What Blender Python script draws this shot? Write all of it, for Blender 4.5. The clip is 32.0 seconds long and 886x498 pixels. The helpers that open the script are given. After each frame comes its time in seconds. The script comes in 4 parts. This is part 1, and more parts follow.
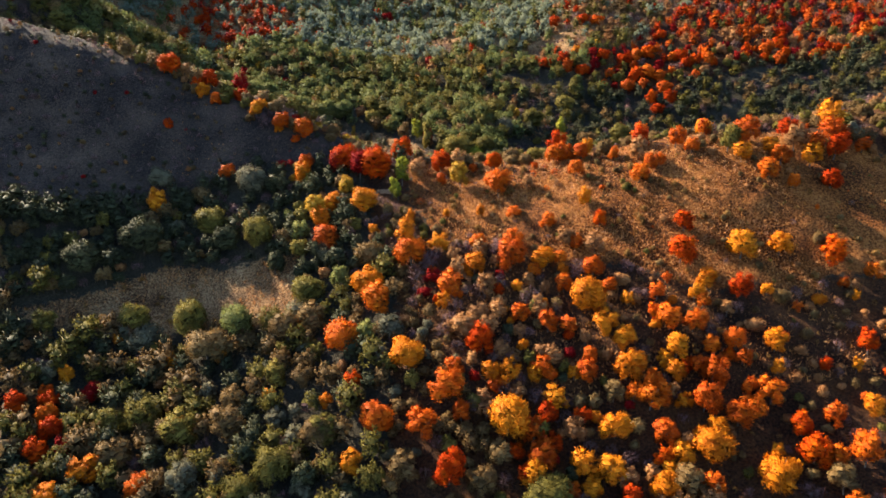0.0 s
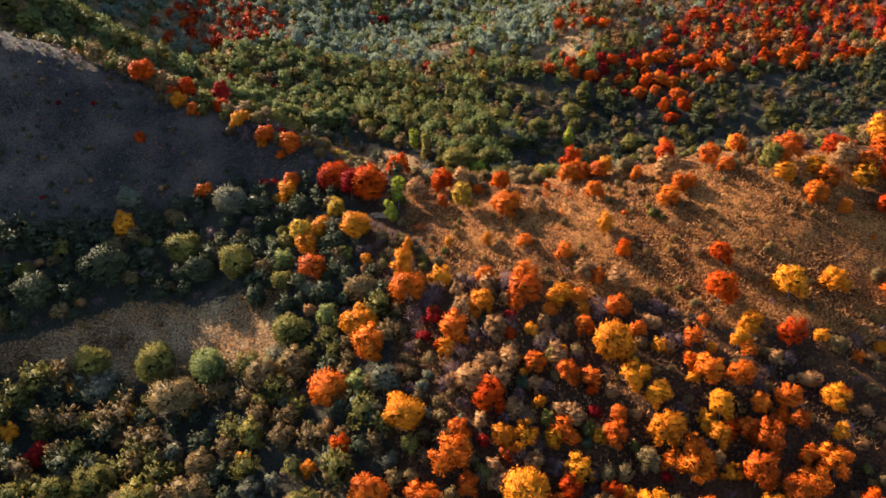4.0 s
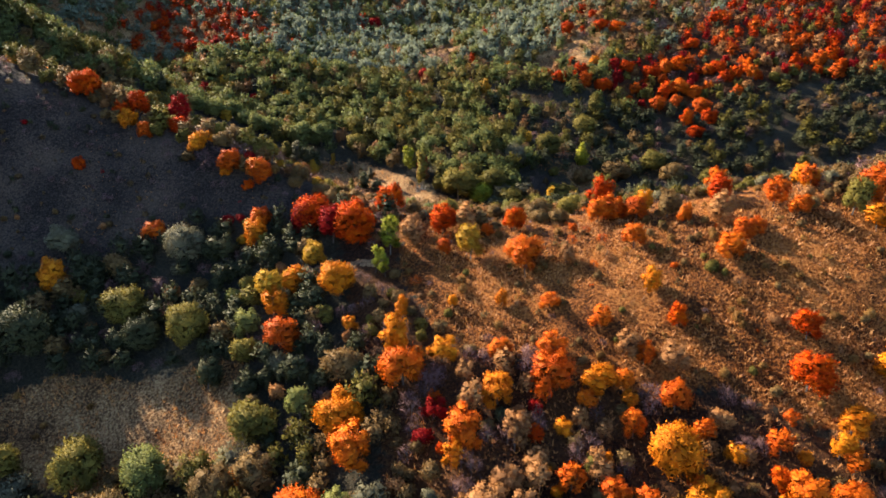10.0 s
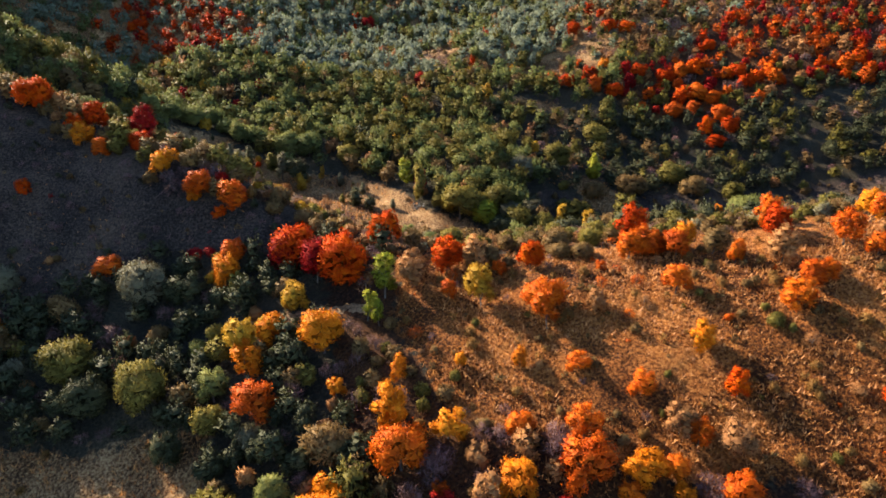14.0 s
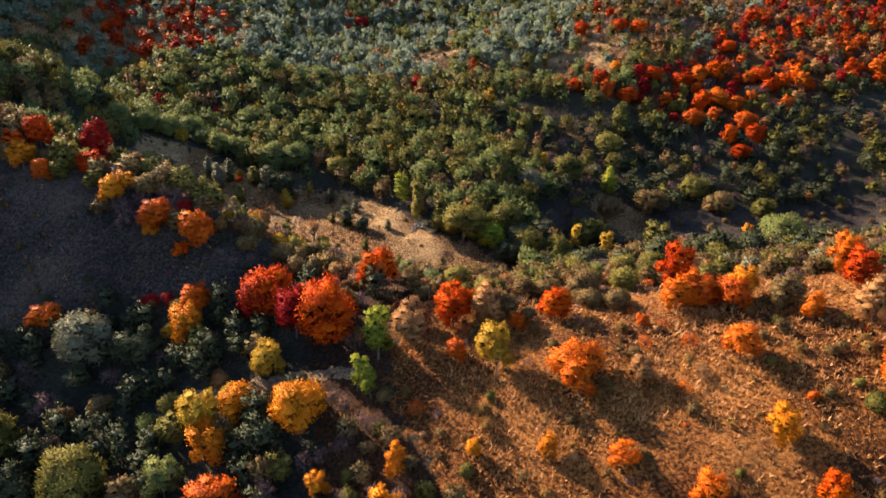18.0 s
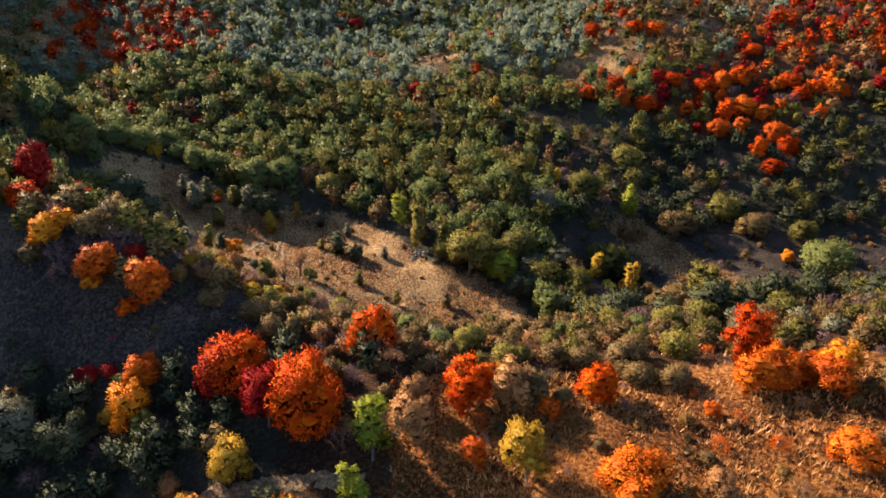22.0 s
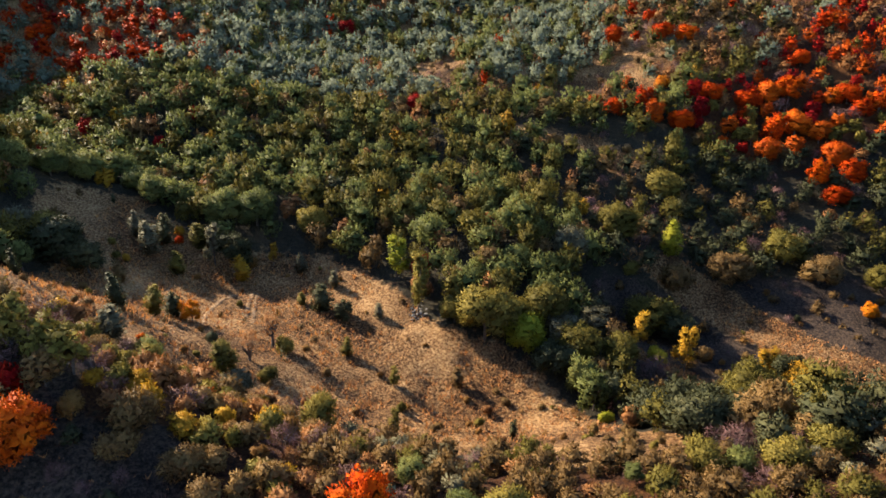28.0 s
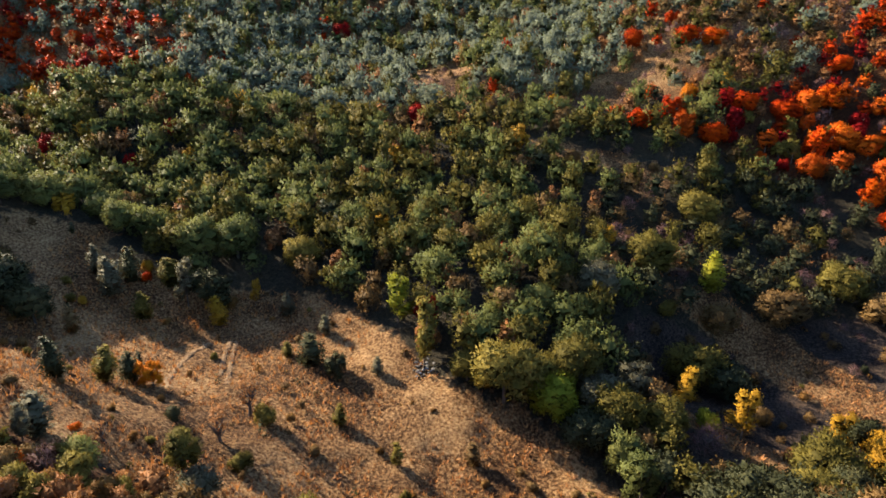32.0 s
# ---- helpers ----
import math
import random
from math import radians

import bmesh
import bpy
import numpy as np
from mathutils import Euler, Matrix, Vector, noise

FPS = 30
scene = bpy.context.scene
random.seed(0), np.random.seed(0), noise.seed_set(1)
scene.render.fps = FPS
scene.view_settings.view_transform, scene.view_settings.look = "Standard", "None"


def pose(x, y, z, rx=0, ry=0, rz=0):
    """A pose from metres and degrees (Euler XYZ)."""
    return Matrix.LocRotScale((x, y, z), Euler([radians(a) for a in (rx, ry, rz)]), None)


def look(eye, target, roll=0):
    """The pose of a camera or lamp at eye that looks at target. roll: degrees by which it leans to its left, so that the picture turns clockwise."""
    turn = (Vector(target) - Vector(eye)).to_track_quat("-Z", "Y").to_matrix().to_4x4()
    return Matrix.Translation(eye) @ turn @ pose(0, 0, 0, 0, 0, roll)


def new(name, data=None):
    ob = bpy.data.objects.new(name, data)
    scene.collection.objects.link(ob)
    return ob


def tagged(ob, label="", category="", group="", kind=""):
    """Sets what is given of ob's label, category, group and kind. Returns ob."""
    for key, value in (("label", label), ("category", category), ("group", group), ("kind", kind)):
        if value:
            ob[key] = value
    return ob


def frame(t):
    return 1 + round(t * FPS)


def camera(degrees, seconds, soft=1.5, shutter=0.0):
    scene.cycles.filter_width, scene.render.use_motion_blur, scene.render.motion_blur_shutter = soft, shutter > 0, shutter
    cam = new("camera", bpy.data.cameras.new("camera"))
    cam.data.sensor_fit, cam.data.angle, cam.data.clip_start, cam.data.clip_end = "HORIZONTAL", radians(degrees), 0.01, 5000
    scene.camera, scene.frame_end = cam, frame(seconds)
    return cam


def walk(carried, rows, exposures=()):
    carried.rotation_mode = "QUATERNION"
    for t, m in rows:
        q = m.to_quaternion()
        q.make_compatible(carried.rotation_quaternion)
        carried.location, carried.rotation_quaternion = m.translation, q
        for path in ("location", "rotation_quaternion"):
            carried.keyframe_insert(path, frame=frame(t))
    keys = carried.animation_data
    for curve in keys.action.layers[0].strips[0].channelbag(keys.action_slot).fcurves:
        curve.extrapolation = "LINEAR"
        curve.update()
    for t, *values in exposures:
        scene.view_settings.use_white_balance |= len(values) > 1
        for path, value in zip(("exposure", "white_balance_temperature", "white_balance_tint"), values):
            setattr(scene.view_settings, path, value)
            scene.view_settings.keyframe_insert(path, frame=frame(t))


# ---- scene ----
cam = camera(71.3, 32.0, soft=1.65)
METRES, EYE, TILT, LEAN, TURN = 120.0, 50.0, -21.0, 0.0, 0.0
ROWS = [
    (0.0, 0.0, 0.0, 0.0, 0.0, 0.0, -0.0),
    (0.5, -0.0007, 0.0135, 0.0053, -0.04, 0.02, -0.0),
    (1.0, -0.0015, 0.0273, 0.0105, -0.09, 0.04, -0.01),
    (1.5, -0.0023, 0.0413, 0.0159, -0.14, 0.09, -0.0),
    (2.0, -0.0031, 0.0553, 0.0213, -0.17, 0.13, 0.0),
    (2.5, -0.004, 0.0696, 0.0266, -0.19, 0.17, 0.0),
    (3.0, -0.0046, 0.0839, 0.0318, -0.21, 0.22, 0.01),
    (3.5, -0.0054, 0.0982, 0.037, -0.23, 0.24, 0.02),
    (5.5, -0.0084, 0.1562, 0.0587, -0.36, 0.31, 0.07),
    (6.0, -0.009, 0.1708, 0.0642, -0.38, 0.35, 0.08),
    (6.5, -0.0098, 0.1854, 0.0697, -0.42, 0.37, 0.09),
    (7.0, -0.0104, 0.2002, 0.0753, -0.48, 0.4, 0.11),
    (7.5, -0.0111, 0.2147, 0.0809, -0.52, 0.42, 0.12),
    (8.0, -0.0118, 0.2293, 0.0865, -0.57, 0.43, 0.13),
    (8.5, -0.0125, 0.2441, 0.092, -0.62, 0.42, 0.14),
    (9.0, -0.0134, 0.2587, 0.0977, -0.68, 0.42, 0.16),
    (9.5, -0.014, 0.2736, 0.1033, -0.73, 0.43, 0.18),
    (10.0, -0.0148, 0.2883, 0.1089, -0.78, 0.44, 0.19),
    (10.5, -0.0156, 0.3031, 0.1146, -0.83, 0.41, 0.23),
    (11.0, -0.0167, 0.318, 0.1203, -0.89, 0.41, 0.24),
    (11.5, -0.0176, 0.3329, 0.1262, -0.95, 0.42, 0.27),
    (12.0, -0.0185, 0.3478, 0.1321, -1.01, 0.42, 0.29),
    (12.5, -0.0197, 0.3625, 0.1379, -1.09, 0.42, 0.31),
    (13.0, -0.0206, 0.3771, 0.1433, -1.14, 0.43, 0.33),
    (13.5, -0.0216, 0.3918, 0.1489, -1.19, 0.42, 0.34),
    (14.0, -0.0225, 0.4065, 0.1544, -1.23, 0.42, 0.36),
    (14.5, -0.0232, 0.4213, 0.16, -1.28, 0.4, 0.38),
    (16.5, -0.0259, 0.4804, 0.1824, -1.48, 0.4, 0.46),
    (17.0, -0.0267, 0.4952, 0.188, -1.52, 0.41, 0.49),
    (17.5, -0.0276, 0.5099, 0.1936, -1.57, 0.42, 0.52),
    (18.0, -0.0282, 0.5248, 0.1992, -1.6, 0.39, 0.53),
    (18.5, -0.0293, 0.5396, 0.2049, -1.64, 0.39, 0.55),
    (19.0, -0.0301, 0.5546, 0.2105, -1.69, 0.39, 0.54),
    (19.5, -0.0311, 0.5693, 0.2162, -1.75, 0.38, 0.57),
    (20.0, -0.0318, 0.5839, 0.2223, -1.8, 0.37, 0.59),
    (20.5, -0.0326, 0.5986, 0.2282, -1.85, 0.37, 0.6),
    (21.0, -0.0336, 0.6134, 0.2341, -1.89, 0.38, 0.61),
    (21.5, -0.0345, 0.628, 0.2402, -1.93, 0.39, 0.64),
    (22.0, -0.0352, 0.6429, 0.2462, -1.94, 0.43, 0.66),
    (22.5, -0.0362, 0.6574, 0.2521, -1.98, 0.43, 0.67),
    (23.0, -0.0369, 0.6721, 0.2582, -2.03, 0.44, 0.69),
    (23.5, -0.0376, 0.6866, 0.264, -2.07, 0.44, 0.7),
    (24.0, -0.0384, 0.701, 0.27, -2.1, 0.45, 0.71),
    (24.5, -0.0391, 0.7158, 0.2758, -2.13, 0.45, 0.72),
    (25.0, -0.0397, 0.7302, 0.2818, -2.16, 0.45, 0.75),
    (25.5, -0.0401, 0.7448, 0.2877, -2.19, 0.46, 0.77),
    (27.5, -0.042, 0.8031, 0.3097, -2.26, 0.56, 0.83),
    (28.0, -0.0429, 0.8178, 0.3153, -2.3, 0.55, 0.84),
    (28.5, -0.0439, 0.8315, 0.3207, -2.32, 0.58, 0.86),
    (29.0, -0.0449, 0.8461, 0.3261, -2.34, 0.6, 0.88),
    (29.5, -0.0461, 0.8605, 0.3318, -2.38, 0.61, 0.89),
    (30.0, -0.0471, 0.8751, 0.3375, -2.41, 0.62, 0.91),
    (30.5, -0.0482, 0.8896, 0.3431, -2.45, 0.62, 0.92),
    (31.0, -0.0491, 0.9039, 0.3488, -2.48, 0.62, 0.94),
    (31.5, -0.0499, 0.918, 0.3544, -2.5, 0.68, 0.96),
    (32.0, -0.0505, 0.9315, 0.3598, -2.52, 0.72, 0.98),
]
walk(cam, [(t, pose(0, 0, EYE, TILT, LEAN, TURN) @ pose(METRES * x, METRES * y, METRES * z, 90 + pitch, roll, yaw)) for t, x, y, z, yaw, pitch, roll in ROWS],
     [(0.0, 2.52), (18.0, 2.40), (32.0, 2.22)])

# ---- light ----
SUN_AZ, SUN_EL = 142.0, 30.0          # degrees: anticlockwise from +x, and above the horizon
sun_way = Vector((math.cos(radians(SUN_AZ)) * math.cos(radians(SUN_EL)), math.sin(radians(SUN_AZ)) * math.cos(radians(SUN_EL)), math.sin(radians(SUN_EL))))
world = bpy.data.worlds.new("sky")
scene.world = world
world.use_nodes = True
wn = world.node_tree.nodes
wn.clear()
sky = wn.new("ShaderNodeTexSky")
sky.sky_type, sky.sun_disc = "NISHITA", False
sky.sun_elevation, sky.sun_rotation = radians(SUN_EL), radians(90.0 - SUN_AZ)
sky.dust_density, sky.ozone_density = 0.6, 4.0
wb = wn.new("ShaderNodeBackground")
wb.inputs["Strength"].default_value = 0.10
wo = wn.new("ShaderNodeOutputWorld")
world.node_tree.links.new(sky.outputs["Color"], wb.inputs["Color"])
world.node_tree.links.new(wb.outputs["Background"], wo.inputs["Surface"])
lamp = bpy.data.lights.new("sun", "SUN")
lamp.energy, lamp.angle, lamp.color = 5.0, radians(0.6), (1.0, 0.84, 0.62)
sun = new("sun", lamp)
sun.matrix_world = look(sun_way * 400, (0, 0, 0))


# ---- materials ----
def material(name):
    m = bpy.data.materials.new(name)
    m.use_nodes = True
    m.node_tree.nodes.clear()
    return m, m.node_tree.nodes, m.node_tree.links


def ramp(nodes, stops):
    r = nodes.new("ShaderNodeValToRGB")
    while len(r.color_ramp.elements) < len(stops):
        r.color_ramp.elements.new(0.5)
    for e, (p, c) in zip(r.color_ramp.elements, stops):
        e.position, e.color = p, (*c, 1)
    return r


def leaf_material(name, colours, translucent=0.35, gloss=0.06, haze_sheen=0.0, patch=0.9):
    """Foliage: colour runs through the given colours from leaf to leaf, by clumps inside the crown and from tree to tree."""
    m, n, l = material(name)
    geo, info, tex = n.new("ShaderNodeNewGeometry"), n.new("ShaderNodeObjectInfo"), n.new("ShaderNodeTexNoise")
    tex.inputs["Scale"].default_value = patch
    l.new(geo.outputs["Position"], tex.inputs["Vector"])
    parts = []
    for out, k in ((geo.outputs["Random Per Island"], 0.30), (info.outputs["Random"], 0.40), (tex.outputs["Fac"], 1.05)):
        mul = n.new("ShaderNodeMath")
        mul.operation, mul.inputs[1].default_value = "MULTIPLY_ADD", k
        l.new(out, mul.inputs[0])
        parts.append(mul)
    parts[0].inputs[2].default_value = -0.37
    l.new(parts[0].outputs[0], parts[1].inputs[2])
    l.new(parts[1].outputs[0], parts[2].inputs[2])
    r = ramp(n, [(i / (len(colours) - 1), c) for i, c in enumerate(colours)])
    l.new(parts[2].outputs[0], r.inputs["Fac"])
    p = n.new("ShaderNodeBsdfPrincipled")
    p.inputs["Roughness"].default_value = 0.62
    p.inputs["Specular IOR Level"].default_value = gloss
    # bluish sheen that imitates the haze over far woods
    p.inputs["Sheen Weight"].default_value = haze_sheen
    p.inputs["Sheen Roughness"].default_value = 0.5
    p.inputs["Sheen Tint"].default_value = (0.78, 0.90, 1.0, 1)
    t = n.new("ShaderNodeBsdfTranslucent")
    mix, out = n.new("ShaderNodeMixShader"), n.new("ShaderNodeOutputMaterial")
    mix.inputs["Fac"].default_value = translucent
    l.new(r.outputs["Color"], p.inputs["Base Color"])
    l.new(r.outputs["Color"], t.inputs["Color"])
    l.new(p.outputs[0], mix.inputs[1])
    l.new(t.outputs[0], mix.inputs[2])
    l.new(mix.outputs[0], out.inputs["Surface"])
    return m


SOILS = {
    "dry_grass": [(0.38, (0.0291, 0.00889, 0.002)), (0.45, (0.0898, 0.0275, 0.00563)), (0.52, (0.18, 0.0608, 0.0128)), (0.64, (0.291, 0.119, 0.0312))],
    # straw grass, its colour also paled for haze over valley and far woods
    "valley_grass": [(0.38, (0.0333, 0.0155, 0.00666)), (0.47, (0.104, 0.0518, 0.0207)), (0.55, (0.207, 0.115, 0.0488)), (0.67, (0.355, 0.222, 0.107))],
    "scrub_soil": [(0.38, (0.011, 0.00487, 0.00308)), (0.5, (0.0426, 0.0168, 0.00693)), (0.70, (0.1, 0.0421, 0.0131))],
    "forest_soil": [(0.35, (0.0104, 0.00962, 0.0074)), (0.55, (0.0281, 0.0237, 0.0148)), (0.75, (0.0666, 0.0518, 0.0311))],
    # brown heath, darkened so that the colour carries the slope's shade
    "shade_heath_soil": [(0.38, (0.0085, 0.00655, 0.00607)), (0.5, (0.0326, 0.0229, 0.0182)), (0.66, (0.0884, 0.059, 0.039))],
    "path_soil": [(0.36, (0.0962, 0.0577, 0.0311)), (0.50, (0.207, 0.13, 0.0703)), (0.68, (0.333, 0.229, 0.133))],
}


def ground_material(name, soils):
    """Earth and grass: the first soil, over which each further one spreads with a ragged edge where its attribute rises."""
    m, n, l = material(name)
    geo = n.new("ShaderNodeNewGeometry")
    big, small, edge = n.new("ShaderNodeTexNoise"), n.new("ShaderNodeTexNoise"), n.new("ShaderNodeTexNoise")
    big.inputs["Scale"].default_value, big.inputs["Detail"].default_value = 0.11, 6.0
    small.inputs["Scale"].default_value, small.inputs["Detail"].default_value, small.inputs["Roughness"].default_value = 3.0, 8.0, 0.75
    edge.inputs["Scale"].default_value, edge.inputs["Detail"].default_value = 0.8, 6.0
    for tex in (big, small, edge):
        l.new(geo.outputs["Position"], tex.inputs["Vector"])

    def mad(a, k, b):
        node = n.new("ShaderNodeMath")
        node.operation, node.inputs[1].default_value = "MULTIPLY_ADD", k
        l.new(a, node.inputs[0])
        if isinstance(b, float):
            node.inputs[2].default_value = b
        else:
            l.new(b, node.inputs[2])
        return node.outputs[0]
    grain = mad(small.outputs["Fac"], 1.15, mad(big.outputs["Fac"], 0.5, -0.325))
    ragged = mad(edge.outputs["Fac"], 1.6, -0.8)
    colour = None
    for soil in soils:
        r = ramp(n, SOILS[soil])
        l.new(grain, r.inputs["Fac"])
        if colour is None:
            colour = r.outputs["Color"]
            continue
        a, step, mix = n.new("ShaderNodeAttribute"), n.new("ShaderNodeMapRange"), n.new("ShaderNodeMix")
        a.attribute_name = soil
        step.inputs["From Min"].default_value, step.inputs["From Max"].default_value = 0.35, 0.65
        l.new(mad(a.outputs["Fac"], 1.0, ragged), step.inputs["Value"])
        mix.data_type = "RGBA"
        l.new(step.outputs["Result"], mix.inputs["Factor"])
        l.new(colour, mix.inputs[6])
        l.new(r.outputs["Color"], mix.inputs[7])
        colour = mix.outputs[2]
    p, b, out = n.new("ShaderNodeBsdfPrincipled"), n.new("ShaderNodeBump"), n.new("ShaderNodeOutputMaterial")
    b.inputs["Strength"].default_value, b.inputs["Distance"].default_value = 1.0, 0.6
    p.inputs["Roughness"].default_value, p.inputs["Specular IOR Level"].default_value = 0.95, 0.1
    l.new(small.outputs["Fac"], b.inputs["Height"])
    l.new(b.outputs[0], p.inputs["Normal"])
    l.new(colour, p.inputs["Base Color"])
    l.new(p.outputs[0], out.inputs["Surface"])
    return m


HILL_GROUND = ground_material("hill_ground", ["forest_soil", "scrub_soil", "shade_heath_soil", "valley_grass", "dry_grass"])
PATH_SOIL = ground_material("path_soil", ["path_soil"])

LEAF = {
    "orange": leaf_material("orange_leaves", [(0.17, 0.018, 0.002), (0.39, 0.064, 0.003), (0.50, 0.128, 0.006)], 0.17),
    "amber": leaf_material("amber_leaves", [(0.26, 0.055, 0.003), (0.43, 0.125, 0.004), (0.52, 0.200, 0.010)], 0.17),
    "red": leaf_material("red_leaves", [(0.12, 0.006, 0.002), (0.33, 0.031, 0.002), (0.44, 0.090, 0.003)], 0.10, 0.02),
    "crimson": leaf_material("crimson_leaves", [(0.05, 0.003, 0.004), (0.16, 0.005, 0.006), (0.28, 0.018, 0.005)], 0.15, 0.02),
    "russet": leaf_material("russet_leaves", [(0.10, 0.044, 0.018), (0.225, 0.100, 0.036), (0.35, 0.165, 0.058)], 0.22),
    "olive": leaf_material("olive_leaves", [(0.036, 0.032, 0.008), (0.108, 0.088, 0.019), (0.215, 0.160, 0.034)], 0.30, 0.04),
    "brown": leaf_material("brown_leaves", [(0.045, 0.027, 0.011), (0.125, 0.074, 0.027), (0.22, 0.136, 0.050)], 0.28),
    "grey": leaf_material("grey_green_leaves", [(0.052, 0.048, 0.030), (0.092, 0.084, 0.050), (0.150, 0.132, 0.076)], 0.28, 0.05),
    "green": leaf_material("green_leaves", [(0.040, 0.051, 0.016), (0.102, 0.112, 0.034), (0.215, 0.202, 0.058)], 0.44, 0.05, patch=0.4),
    # far woods: haze is put into the colour, paler and cooler than the leaves
    "sage": leaf_material("haze_paled_leaves", [(0.082, 0.096, 0.060), (0.120, 0.138, 0.088), (0.165, 0.180, 0.116)], 0.5, 0.04, 0.08, 0.4),
    "lime": leaf_material("lime_leaves", [(0.08, 0.10, 0.008), (0.20, 0.20, 0.018), (0.34, 0.30, 0.030)], 0.38),
    "mauve": leaf_material("mauve_twigs", [(0.0595, 0.0322, 0.035), (0.108, 0.0574, 0.0546), (0.168, 0.0945, 0.0805)], 0.15),
    "straw": leaf_material("straw_stalks", [(0.07, 0.0315, 0.0084), (0.154, 0.077, 0.021), (0.252, 0.14, 0.042)], 0.3),
    "gold": leaf_material("golden_leaves", [(0.15, 0.080, 0.008), (0.30, 0.160, 0.014), (0.42, 0.250, 0.026)], 0.32),
    # juniper green, darkened further to stand for shade in gully and valley scrub
    "juniper": leaf_material("shade_dark_needles", [(0.014, 0.018, 0.009), (0.036, 0.038, 0.017), (0.078, 0.070, 0.028)], 0.15),
}


def bark_material():
    m, n, l = material("bark")
    geo, tex = n.new("ShaderNodeNewGeometry"), n.new("ShaderNodeTexNoise")
    tex.inputs["Scale"].default_value, tex.inputs["Detail"].default_value = 6.0, 5.0
    l.new(geo.outputs["Position"], tex.inputs["Vector"])
    r = ramp(n, [(0.3, (0.028, 0.020, 0.015)), (0.7, (0.09, 0.068, 0.052))])
    l.new(tex.outputs["Fac"], r.inputs["Fac"])
    p, out = n.new("ShaderNodeBsdfPrincipled"), n.new("ShaderNodeOutputMaterial")
    p.inputs["Roughness"].default_value = 0.9
    l.new(r.outputs["Color"], p.inputs["Base Color"])
    l.new(p.outputs[0], out.inputs["Surface"])
    return m


BARK = bark_material()

# ---- the lie of the land: rises and hollows as (x, y, reach along x, reach along y, height) ----
NEAR_HILL = [
    (48, 120, 100, 28, 15.3), (156, 84, 100, 70, 23.3), (-48, 96, 28, 28, -5.2), (0, 84, 20, 18, 4.8),
    (168, 132, 42, 70, 24.6), (48, 108, 20, 18, 4.0), (-12, 132, 20, 11, 2.3), (36, 84, 20, 11, 2.9),
    (108, 120, 42, 28, 6.6), (-12, 12, 100, 45, -3.8),
]
SHADY_HILL = [
    (-84, 156, 65, 18, 18.1), (-168, 156, 65, 70, 25.8), (-180, 120, 65, 11, 23.1), (-180, 204, 100, 18, 26.0),
    # the -28 hollow is unseen, added to let sun reach the clearing
    (-60, 204, 20, 18, -6.9), (-168, 108, 65, 70, 17.4), (-60, 132, 20, 11, -1.0), (-156, 168, 65, 45, 17.2), (-150, 125, 36, 50, -28.0),
    # lips added along the crest to throw shade down the slope
    (-42, 147, 14, 4, 1.5), (-60, 154.5, 14, 4.5, 1.6), (-80, 163, 16, 5, 1.6),
]
VALLEY = [
    (48, 192, 100, 28, -19.9), (-36, 228, 100, 18, -11.0), (24, 168, 65, 11, -7.0), (-36, 144, 20, 11, 7.1),
    (12, 192, 20, 18, 7.7), (-48, 168, 20, 11, 4.0), (-12, 156, 28, 11, -5.6), (36, 204, 20, 11, 2.9),
    (132, 240, 20, 28, -4.2),
]
FAR_HILLS = [
    (-12, 252, 42, 45, -12.9), (168, 408, 100, 70, 27.6), (-132, 420, 100, 70, 18.8), (168, 288, 100, 70, 16.2),
    (-180, 288, 100, 70, 22.7), (36, 264, 20, 18, -6.7), (-108, 252, 20, 45, -11.5), (60, 276, 20, 18, 4.8),
    (12, 420, 65, 70, 9.0), (192, 252, 28, 70, 12.8), (-24, 300, 65, 28, -7.7), (-180, 420, 42, 70, 10.4),
    (132, 396, 65, 18, -8.6),
]
FOREST_SPUR = [
    (-96, 260, 34, 18, -4.6), (-12, 230, 34, 18, 4.4), (12, 270, 24, 14, 5.7), (72, 240, 24, 26, -3.9),
    (60, 190, 16, 12, 4), (-96, 250, 50, 24, -6), (-12, 230, 50, 24, 5.6), (-36, 200, 16, 12, -5), (48, 220, 16, 12, -2.3), (0, 200, 16, 12, 2.4), (24, 170, 16, 12, 3.4), (26, 191, 12, 9, -3.2),
]


def ground(x, y):
    z = -30.0 + 0.27 * np.clip(y, 0.0, 430.0)
    for cx, cy, rx, ry, h in NEAR_HILL + SHADY_HILL + VALLEY + FAR_HILLS + FOREST_SPUR:
        z = z + h * np.exp(-(((x - cx) / rx) ** 2 + ((y - cy) / ry) ** 2))
    return z


def wobble(x, y):
    """A smooth irregular value of about -1 to 1."""
    return (np.sin(0.21 * x + 1.3 * np.sin(0.13 * y + 0.7)) + np.sin(0.17 * y - 0.9 + 1.1 * np.sin(0.19 * x)) + np.sin(0.47 * x + 0.39 * y)) / 3


WOOD_EDGE = ((-60, -50, -40, -22, -10, -3, 6, 12, 18, 24), (203, 210, 206, 204, 194, 185, 180, 173, 158, 150))


